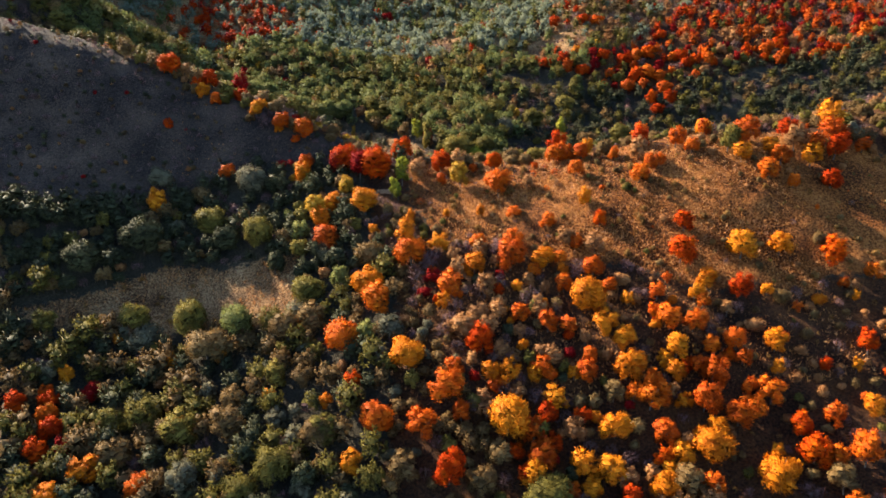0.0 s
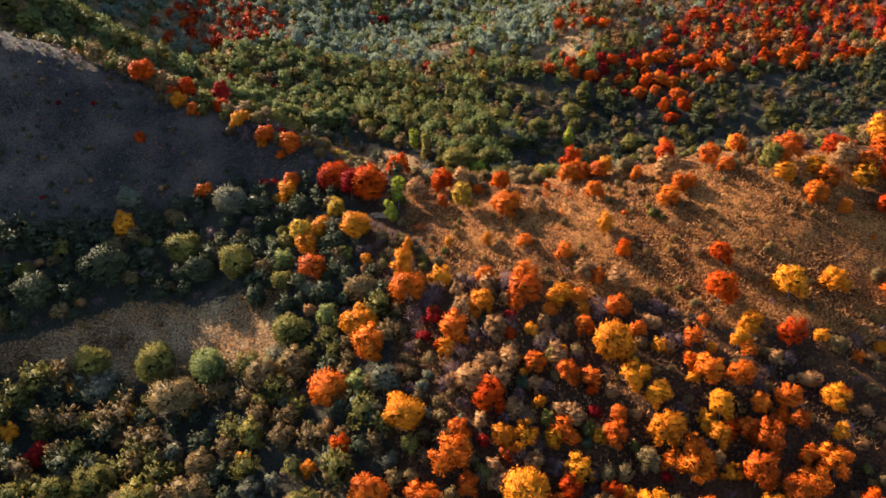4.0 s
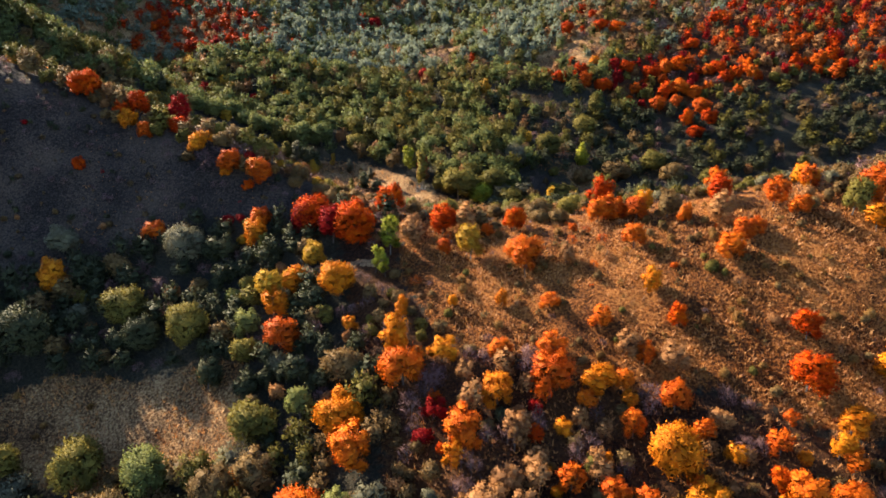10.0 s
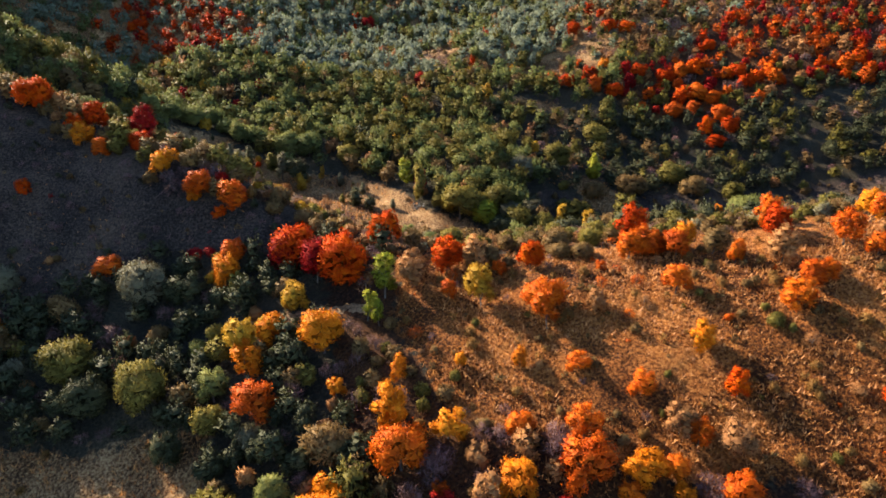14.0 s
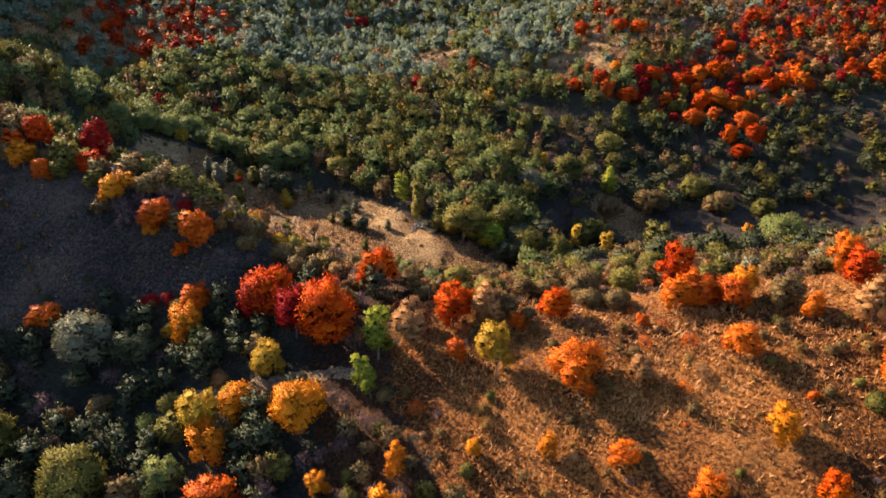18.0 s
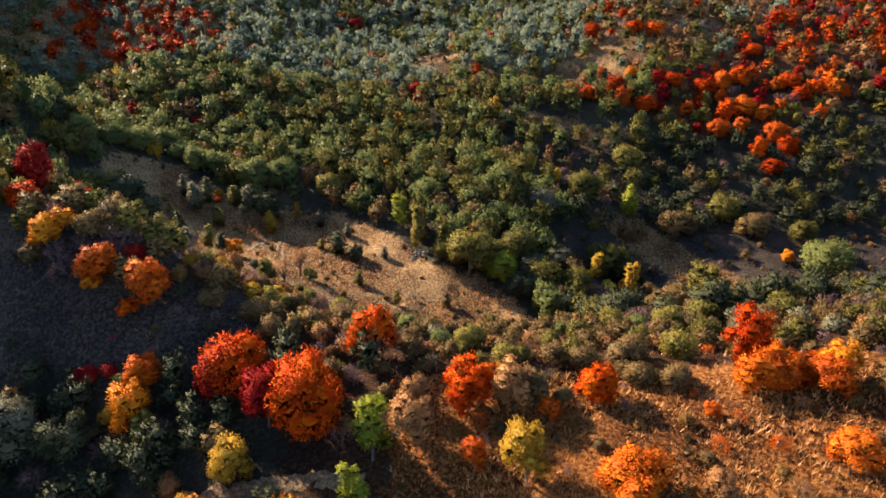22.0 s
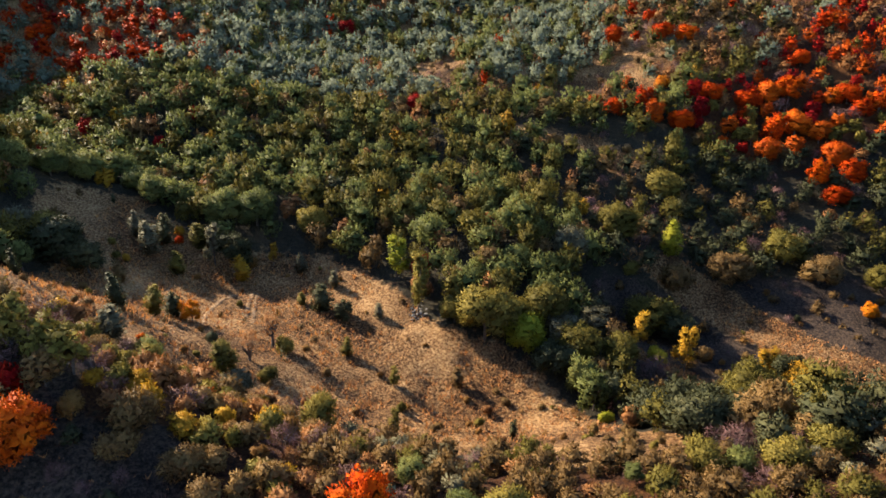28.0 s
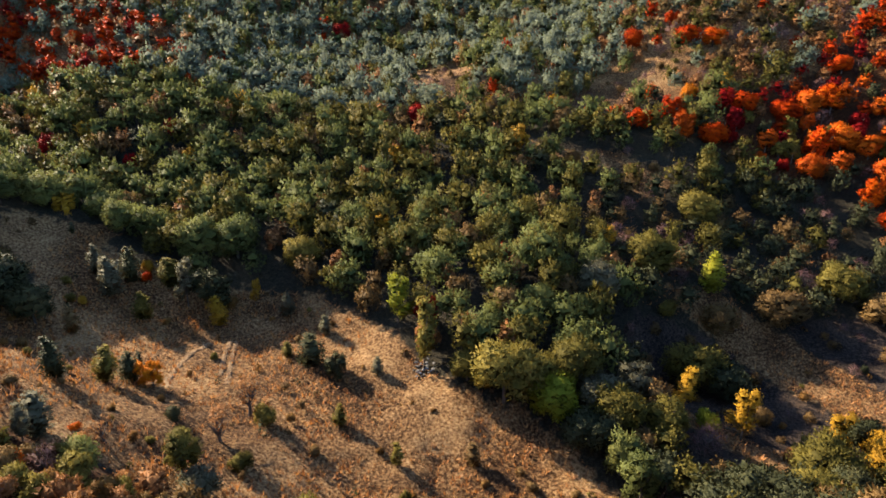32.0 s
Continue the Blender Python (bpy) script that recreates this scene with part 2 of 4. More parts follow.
def region(x, y):
    """Which kind of land lies at x, y."""
    w = float(wobble(x, y))
    crest = 132 - 0.0035 * x * x if x > -10 else 137.0                 # where the ridge scrub begins
    left = -7 + 0.45 * (123 - y) if y < 123 else -7.0                  # left edge of the hillside meadow
    if x > left - 10 + 2 * w and y < crest + 1.5 * w:
        low = 107.5 - 0.40 * (x + 2) if x > -2 else 107.5
        if x > left + 2 * w and y > max(low, 89) + 2 * w:
            return "meadow" if x < 46 + 4 * w or y < 108 else "orange_ridge"
        if x > 24 + 4 * w and y > 79 + 2 * w or x > 38 + 4 * w:
            return "thin_slope"
        if y > 106 + 2 * w and x < left + 3:
            return "meadow_edge"
        return "orange_slope" if y < 79 + 3 * w else "twig_slope"
    foot = 134 - 0.35 * max(0.0, -x - 40)                              # foot of the shady hill
    if y < foot + w and x <= -8:
        if -78 < x < -27 + 2 * w and 97.5 + 1.5 * w < y < min(111.0, 101 + 0.55 * (x + 72)) + w:
            return "clearing"
        return "olive_wood" if y < 103 + w else "gully"
    top = 143 + 0.45 * max(0.0, -x - 33)
    if x < -21 + 2 * w and y < top + w - (5.0 if x < -33 else 0.0):
        return "shady_slope"
    scrub = 160.5 if x < -10 else max(147.0, 160.5 - 0.8 * (x + 10))   # where the ridge scrub ends
    if x < -30 and y < top + 8 + 1.5 * w:
        return "crest_scrub"
    if y < scrub + 1.5 * w:
        return "ridge_scrub" if x > -13 + 3 * w else "russet_scrub"
    edge = float(np.interp(x, WOOD_EDGE[0], WOOD_EDGE[1])) + w          # foot of the valley forest
    if -58 + 2 * w < x < 20 and y < edge or -66 + w < x < -53 and 199 < y < 214 + 2 * w:
        return "valley_meadow"
    if (abs(x - 36.5 - 0.82 * (203.5 - y) - 3 * w) < 6.0 + 2.0 * w and 171 < y < 204) or (abs(x - 31 - 1.3 * (178 - y) - 2 * w) < 4.5 + 3 * w and 168 < y < 183):
        return "grassy_strip"
    if x >= 24 + 2 * w and 169 < y < 198 + 2 * w:
        return "valley_basin"
    if x >= 21 + 0.22 * (y - 188) + 2 * w and y < 226 + w:
        return "valley_scrub"
    if (abs(y - 242 + 0.45 * (x - 14) - w) < 2.0 and 12 < x < 36) or (abs(y - 229 - w) < 2.2 and 34 < x < 46):
        return "bare_slope"
    if ((x - 42) / 15) ** 2 + ((y - 257 - 0.25 * (x - 42)) / 7) ** 2 < 1 + 0.8 * w or ((x + 1) / 7) ** 2 + ((y - 272) / 13) ** 2 < 1 + 0.9 * w:
        return "bare_slope"
    if x > float(np.interp(y, (205, 212, 218, 229, 236, 246), (80, 74, 71, 62, 50, 42))) + 3 * w and y < 250 + 0.5 * (x - 71) + 3 * w:
        return "red_hill"
    if ((x + 85) / 27) ** 2 + ((y - 274) / 14) ** 2 < 1 + 0.3 * w:
        return "red_far"
    if y > 250 and x > 48:
        return "mauve_wood"
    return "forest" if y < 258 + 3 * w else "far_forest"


# ---- the ground, one sheet to the horizon ----
def axis(lo, a, b, hi, fine):
    mid = np.arange(a, b + fine * 0.5, fine)
    k = np.linspace(0, 1, 26)[1:] ** 2.6
    return np.concatenate(((a + (lo - a) * k)[::-1], mid, b + (hi - b) * k))


TRACKS = {                                # worn earth tracks: half-width and the line on the ground
    "gully_track": (0.75, [(-31, 121), (-26, 122.6), (-20, 122.2), (-14, 122.6), (-9, 121.6)]),
    "wheel_track": (0.32, [(-31.4, 195.5), (-31.2, 192.9), (-30.6, 189.1), (-29.9, 185.4)]),
    "second_wheel_track": (0.32, [(-30.5, 195.5), (-30.2, 192.4), (-29.4, 187.7), (-28.4, 183.4)]),
    "meadow_track": (0.4, [(-33.7, 194.8), (-34.6, 191.9), (-35.2, 187.6), (-35, 183), (-33.4, 179.6)]),
}


def lay_tracks(xs, ys, gz):
    """Ragged ribbons of bare earth that lie on the ground and sink into it at both edges."""
    for name, (half, line) in TRACKS.items():
        rng = np.random.default_rng(len(name))
        pts = np.array(line, dtype=float)
        for _ in range(4):                # round the corners of the line
            a, b = pts[:-1] * 0.75 + pts[1:] * 0.25, pts[:-1] * 0.25 + pts[1:] * 0.75
            pts = np.concatenate((pts[:1], np.stack((a, b), 1).reshape(-1, 2), pts[-1:]))
        run = np.gradient(pts, axis=0)
        run /= np.linalg.norm(run, axis=1)[:, None]
        across = np.stack((-run[:, 1], run[:, 0]), -1)
        rows = []
        for q in (-1.0, -0.8, -0.3, 0.3, 0.8, 1.0):
            p = pts + across * (half * q * (1 + 0.25 * rng.normal(size=(len(pts), 1))))
            i, j = np.clip(np.searchsorted(xs, p[:, 0]) - 1, 0, len(xs) - 2), np.clip(np.searchsorted(ys, p[:, 1]) - 1, 0, len(ys) - 2)
            u, v = (p[:, 0] - xs[i]) / (xs[i + 1] - xs[i]), (p[:, 1] - ys[j]) / (ys[j + 1] - ys[j])
            z = gz[j, i] * (1 - u) * (1 - v) + gz[j, i + 1] * u * (1 - v) + gz[j + 1, i] * (1 - u) * v + gz[j + 1, i + 1] * u * v
            rows.append(np.stack((p[:, 0], p[:, 1], z + (0.06 if abs(q) < 0.9 else -0.12)), -1))
        n = len(pts)
        f = [(c * n + k, c * n + k + 1, (c + 1) * n + k + 1, (c + 1) * n + k) for c in range(5) for k in range(n - 1)]
        me = bpy.data.meshes.new(name)
        me.from_pydata(np.concatenate(rows).tolist(), [], f)
        me.polygons.foreach_set("use_smooth", [True] * len(f))
        me.materials.append(PATH_SOIL)
        tagged(new(name, me), "narrow worn earth track across dry grass and scrub", "track", kind="structure")


def build_ground():
    xs, ys = axis(-2600, -100, 110, 2600, 0.9), axis(-2200, 62, 300, 2800, 0.9)
    gx, gy = np.meshgrid(xs, ys)
    gz = ground(gx, gy)
    rng = np.random.default_rng(5)
    bumps = rng.normal(0, 0.11, gx.shape)
    for step, height in ((3, 0.16), (7, 0.30)):
        coarse = rng.normal(0, height, (gx.shape[0] // step + 3, gx.shape[1] // step + 3))
        r, c = np.arange(gx.shape[0]) / step, np.arange(gx.shape[1]) / step
        ri, ci = r.astype(int), c.astype(int)
        rf, cf = (r - ri)[:, None], (c - ci)[None]
        rf, cf = rf * rf * (3 - 2 * rf), cf * cf * (3 - 2 * cf)
        a, b = coarse[ri][:, ci] * (1 - cf) + coarse[ri][:, ci + 1] * cf, coarse[ri + 1][:, ci] * (1 - cf) + coarse[ri + 1][:, ci + 1] * cf
        bumps = bumps + a * (1 - rf) + b * rf
    gz = gz + bumps * ((np.abs(gx) < 160) & (gy > 40) & (gy < 340))
    lay_tracks(xs, ys, gz)
    verts = np.stack((gx, gy, gz), -1).reshape(-1, 3)
    nx, ny = len(xs), len(ys)
    i = np.arange((ny - 1) * (nx - 1))
    a = i // (nx - 1) * nx + i % (nx - 1)
    faces = np.stack((a, a + 1, a + nx + 1, a + nx), -1)
    me = bpy.data.meshes.new("ground")
    me.from_pydata(verts.tolist(), [], faces.tolist())
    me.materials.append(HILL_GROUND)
    # valley_basin gets the dark heath in place of shade; the strip stays pale
    soil = {"orange_ridge": "dry_grass", "thin_slope": "scrub_soil", "mauve_wood": "valley_grass", "grassy_strip": "valley_grass", "valley_basin": "shade_heath_soil", "far_forest": "valley_grass", "meadow": "dry_grass", "clearing": "valley_grass",
            "valley_meadow": "valley_grass", "bare_slope": "valley_grass", "orange_slope": "scrub_soil", "twig_slope": "scrub_soil", "shady_slope": "shade_heath_soil", "crest_scrub": "shade_heath_soil", "russet_scrub": "scrub_soil", "meadow_edge": "scrub_soil", "ridge_scrub": "scrub_soil",
            "red_hill": "scrub_soil", "red_far": "valley_grass"}
    # woods have forest floor; valley_scrub shares its dark colour to imitate shade
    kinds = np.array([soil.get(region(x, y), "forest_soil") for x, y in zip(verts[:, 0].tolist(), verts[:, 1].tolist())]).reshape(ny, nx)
    for name in SOILS:
        share = (kinds == name).astype(np.float32)
        for _ in range(2):
            pad = np.pad(share, 1, mode="edge")
            share = sum(pad[a:a + ny, b:b + nx] for a in range(3) for b in range(3)) / 9
        me.attributes.new(name, "FLOAT", "POINT").data.foreach_set("value", share.ravel().astype(np.float32))
    me.polygons.foreach_set("use_smooth", [True] * len(faces))
    tagged(new("ground", me), "hilly ground of dry golden grass, brown scrub soil and leaf litter", "ground", kind="structure")


build_ground()


# ---- trees ----
def crown_lumps(rng, shape):
    """The lumps of a crown one metre across that stands on the origin: middles and half-axes."""
    lumps = []
    if shape == "cone":
        for k in range(10):
            q = 0.40 * (1 - 0.72 * (k / 9) ** 1.9) * (0.72 + 0.28 * min(1.0, k / 3))
            lumps.append((rng.normal(0, 0.05), rng.normal(0, 0.05), 0.18 + 1.5 * k / 9, q, q * 1.2))
    elif shape == "bare":
        for k in range(18):
            a, r, q = rng.uniform(0, 6.3), rng.uniform(0.1, 0.36), rng.uniform(0.07, 0.13)
            lumps.append((math.cos(a) * r, math.sin(a) * r, rng.uniform(0.5, 1.15), q, q))
    elif shape == "slender":
        for k in range(11):
            a, h, q = 2.4 * k + rng.normal(0, 0.5), 0.42 + 0.9 * k / 10, rng.uniform(0.12, 0.19)
            r = rng.uniform(0.08, 0.30) * (1.15 - 0.6 * k / 10)
            lumps.append((math.cos(a) * r, math.sin(a) * r, h, q, q * 1.2))
    elif shape == "oak":
        for k in range(13):
            a, r, q = 2.4 * k + rng.normal(0, 0.3), 0.36 * math.sqrt((k + 0.3) / 13), rng.uniform(0.15, 0.23)
            lumps.append((math.cos(a) * r, math.sin(a) * r, rng.uniform(0.50, 0.70) * (1 - 1.9 * r * r), q, q * rng.uniform(1.0, 1.3)))
        for k in range(6):
            a = rng.uniform(0, 6.3)
            lumps.append((math.cos(a) * 0.30, math.sin(a) * 0.30, rng.uniform(0.22, 0.36), 0.17, 0.16))
    elif shape in ("bush", "airy"):
        for k in range(6):
            a, r, q = 2.4 * k + rng.normal(0, 0.5), 0.27 * math.sqrt((k + 0.3) / 6), rng.uniform(0.17, 0.26)
            lumps.append((math.cos(a) * r, math.sin(a) * r, rng.uniform(0.30, 0.46) * (1 - 2.0 * r * r), q, q * rng.uniform(1.0, 1.3)))
        lumps.insert(0, (0, 0, 0.24, 0.36, 0.28))
    else:
        lean = rng.normal(0, 0.08, 2)
        tall = rng.uniform(0.86, 1.12)
        lumps.append((lean[0] * 0.5, lean[1] * 0.5, 0.52 * tall, 0.27, 0.33 * tall))
        for k in range(15):
            a, h, q = 2.4 * k + rng.normal(0, 0.5), 0.26 + 0.66 * (k + rng.uniform(0, 0.9)) / 15, rng.uniform(0.12, 0.21)
            r = 0.37 * math.sqrt(max(0.05, 1 - ((h - 0.48) / 0.54) ** 2)) * rng.uniform(0.72, 1.15)
            lumps.append((math.cos(a) * r + lean[0] * h, math.sin(a) * r + lean[1] * h, h * tall, q, q * rng.uniform(0.9, 1.25)))
    lumps = np.array(lumps)
    return lumps[:, :3], lumps[:, [3, 3, 4]]


def inner_body(c, r):
    """A low closed lump inside each lump of the crown, so that light does not fall through."""
    ring = [(0.0, 0.0, 1.0), (0.0, 0.0, -1.0)] + [(math.cos(k * 1.2566 + z) * 0.89, math.sin(k * 1.2566 + z) * 0.89, z * 0.45) for z in (1.0, -1.0) for k in range(5)]
    tris = []
    for k in range(5):
        a, b, d, e = 2 + k, 2 + (k + 1) % 5, 7 + k, 7 + (k + 1) % 5
        tris += [(0, a, b), (1, e, d), (a, d, b), (b, d, e)]
    dirs, tris = np.array(ring), np.array(tris)
    v = np.concatenate([c[k] + dirs * r[k] * 0.74 for k in range(len(c))])
    v[:, 2] = np.maximum(v[:, 2], 0.03)
    return v, np.concatenate([tris + 12 * k for k in range(len(c))])


def leaf_mesh(name, rng, n, shape, leaf, body=99, own=0.5):
    """A crown of n leaf blades on sprigs that fan out from the heart of every lump to its skin."""
    c, r = crown_lumps(rng, shape)
    area = r[:, 0] * r[:, 2]
    m = max(40, n // 4)
    pick = rng.choice(len(c), m * 4, p=area / area.sum())
    way = rng.normal(size=(m * 4, 3)) + np.array((0, 0, 0.25))
    way /= np.linalg.norm(way, axis=1)[:, None]
    tip = c[pick] + way * r[pick] * rng.uniform(0.9, 1.06, m * 4)[:, None]
    deep = (np.sqrt((((tip[:, None] - c[None]) / r[None]) ** 2).sum(2)) < 0.86).any(1)
    keep = ~deep & (tip[:, 2] > 0.04)
    tip, way, pick = tip[keep][:m], way[keep][:m], pick[keep][:m]
    heart = c[pick] * np.array((0.7, 0.7, 1.0)) - np.array((0, 0, 0.55)) * r[pick][:, 2:]
    k = rng.integers(0, len(tip), n)
    along = 1 - 0.45 * rng.uniform(0, 1, n) ** 1.7
    wide = r[pick][k][:, :1]
    at = heart[k] + (tip - heart)[k] * along[:, None] + rng.normal(0, 0.13, (n, 3)) * wide
    at[:, 2] = np.maximum(at[:, 2], 0.03)
    middle = np.array((0, 0, c[:, 2].mean() * 0.7))
    out = at - middle
    out = out / (np.linalg.norm(out, axis=1)[:, None] + 1e-9) + 0.7 * way[k] + rng.normal(0, 0.25, (n, 3))
    out /= np.linalg.norm(out, axis=1)[:, None]
    point = (tip - heart)[k]
    point = point / (np.linalg.norm(point, axis=1)[:, None] + 1e-9) + rng.normal(0, 0.8, (n, 3))
    point /= np.linalg.norm(point, axis=1)[:, None]
    side = np.cross(point, out + rng.normal(0, 0.6, (n, 3)))
    side /= np.linalg.norm(side, axis=1)[:, None] + 1e-9
    s = leaf * rng.uniform(0.55, 1.4, (n, 1))
    if shape == "airy":
        side, point = side * 0.22, point * 1.9
    v = np.stack((at - side * s * 0.45 - point * s * 0.4, at + side * s * 0.45 - point * s * 0.3, at + point * s * 1.2), 1).reshape(-1, 3)
    # each blade is shaded between its own face and the crown's roundness
    tri = v.reshape(-1, 3, 3)
    flat = np.cross(tri[:, 1] - tri[:, 0], tri[:, 2] - tri[:, 0])
    flat /= np.linalg.norm(flat, axis=1)[:, None] + 1e-12
    back = (flat * out).sum(1) < 0
    tri[back] = tri[back][:, [1, 0, 2]]
    flat[back] *= -1
    out = out + own * flat
    out /= np.linalg.norm(out, axis=1)[:, None]
    v = tri.reshape(-1, 3)
    normals = np.repeat(out, 3, 0)
    f = np.arange(n * 3).reshape(-1, 3)
    if body and shape not in ("bare", "airy"):
        bv, bf = inner_body(c[:body], r[:body]) if body > 1 else inner_body(c.mean(0)[None], (c.std(0) * 1.2 + r.mean(0) * 0.75)[None])
        f = np.concatenate((f, bf + len(v)))
        v = np.concatenate((v, bv))
        inner = bv - middle
        normals = np.concatenate((normals, inner / (np.linalg.norm(inner, axis=1)[:, None] + 1e-9)))
    return v, f, normals


def mesh_of(name, v, f, mats, normals=None):
    me = bpy.data.meshes.new(name)
    me.from_pydata(np.asarray(v).tolist(), [], np.asarray(f).tolist())
    if normals is not None:
        me.polygons.foreach_set("use_smooth", [True] * len(f))
        me.attributes.new("custom_normal", "FLOAT_VECTOR", "POINT").data.foreach_set("vector", np.asarray(normals, dtype=np.float32).ravel())
        me.update()
    for m in mats:
        me.materials.append(m)
    return me


def trunk_mesh(rng, top, thick, limbs):
    """A tapered, slightly bent trunk with limbs that reach into the crown."""
    verts, faces = [], []

    def tube(path, r0, r1):
        base = len(verts)
        for k, p in enumerate(path):
            r = r0 + (r1 - r0) * k / (len(path) - 1)
            for a in range(5):
                verts.append((p[0] + r * math.cos(a * 1.2566), p[1] + r * math.sin(a * 1.2566), p[2]))
        for k in range(len(path) - 1):
            for a in range(5):
                b = base + k * 5
                faces.append((b + a, b + (a + 1) % 5, b + 5 + (a + 1) % 5, b + 5 + a))
    bx, by = rng.uniform(-0.06, 0.06, 2)
    tube([(0, 0, -0.12), (bx * 0.4, by * 0.4, top * 0.33), (bx, by, top * 0.66), (bx * 0.6, by * 1.5, top)], thick, thick * 0.4)
    for k in range(limbs):
        a, s = rng.uniform(0, 6.3), rng.uniform(0.15, 0.32)
        z0 = top * rng.uniform(0.25, 0.7)
        tube([(bx * 0.6, by * 0.6, z0), (math.cos(a) * s * 0.5, math.sin(a) * s * 0.5, z0 + 0.16), (math.cos(a) * s, math.sin(a) * s, z0 + rng.uniform(0.24, 0.4))], thick * 0.5, thick * 0.12)
    return verts, faces


SHAPES = {"round": (4200, 0.029), "oak": (4800, 0.029), "bush": (2000, 0.041), "airy": (1100, 0.04), "cone": (1200, 0.052), "bare": (700, 0.036), "slender": (1900, 0.036)}
FORMS = {}
for shape, (count, leaf) in SHAPES.items():
    for near in (True, False):
        for k in range(6):
            rng = np.random.default_rng(100 + 17 * k + len(shape))
            v, f, nv = leaf_mesh(shape, rng, count if near else int(count * 0.38), shape, leaf if near else leaf * 1.45, 99)
            tv, tf = trunk_mesh(rng, {"cone": 1.2, "bush": 0.3, "airy": 0.4, "bare": 0.85, "slender": 1.1}.get(shape, 0.6), 0.018 if shape in ("bush", "airy") else 0.06 if shape == "bare" else 0.03, {"cone": 2, "bare": 20, "airy": 10, "slender": 9}.get(shape, 6))
            FORMS[(shape, near, k)] = (v, f, mesh_of("trunk", tv, tf, [BARK]), nv)
CROWNS = {}
PLANTED = []


def plant(name, kind, shape, x, y, width, tall, label, group, rng, near):
    k = int(rng.integers(6))
    key = (kind, shape, near, k)
    if key not in CROWNS:
        CROWNS[key] = mesh_of("crown", FORMS[key[1:]][0], FORMS[key[1:]][1], [LEAF[kind]], FORMS[key[1:]][3])
    root = new(name)
    root.empty_display_size = 0.3
    root.matrix_basis = Matrix.LocRotScale((x, y, float(ground(x, y)) - 0.05), Euler((float(rng.normal(0, 0.06)), float(rng.normal(0, 0.06)), float(rng.uniform(0, 6.28)))), (width * float(rng.uniform(0.86, 1.1)), width * float(rng.uniform(0.86, 1.1)), width * tall * float(rng.uniform(0.9, 1.08))))
    for part_name, me in (("trunk", FORMS[key[1:]][2]), ("crown", CROWNS[key])):
        new(part_name, me).parent = root
    tagged(root, label, "shrub" if shape in ("bush", "airy") else "tree", group)
    PLANTED.append((x, y, width))
    return root


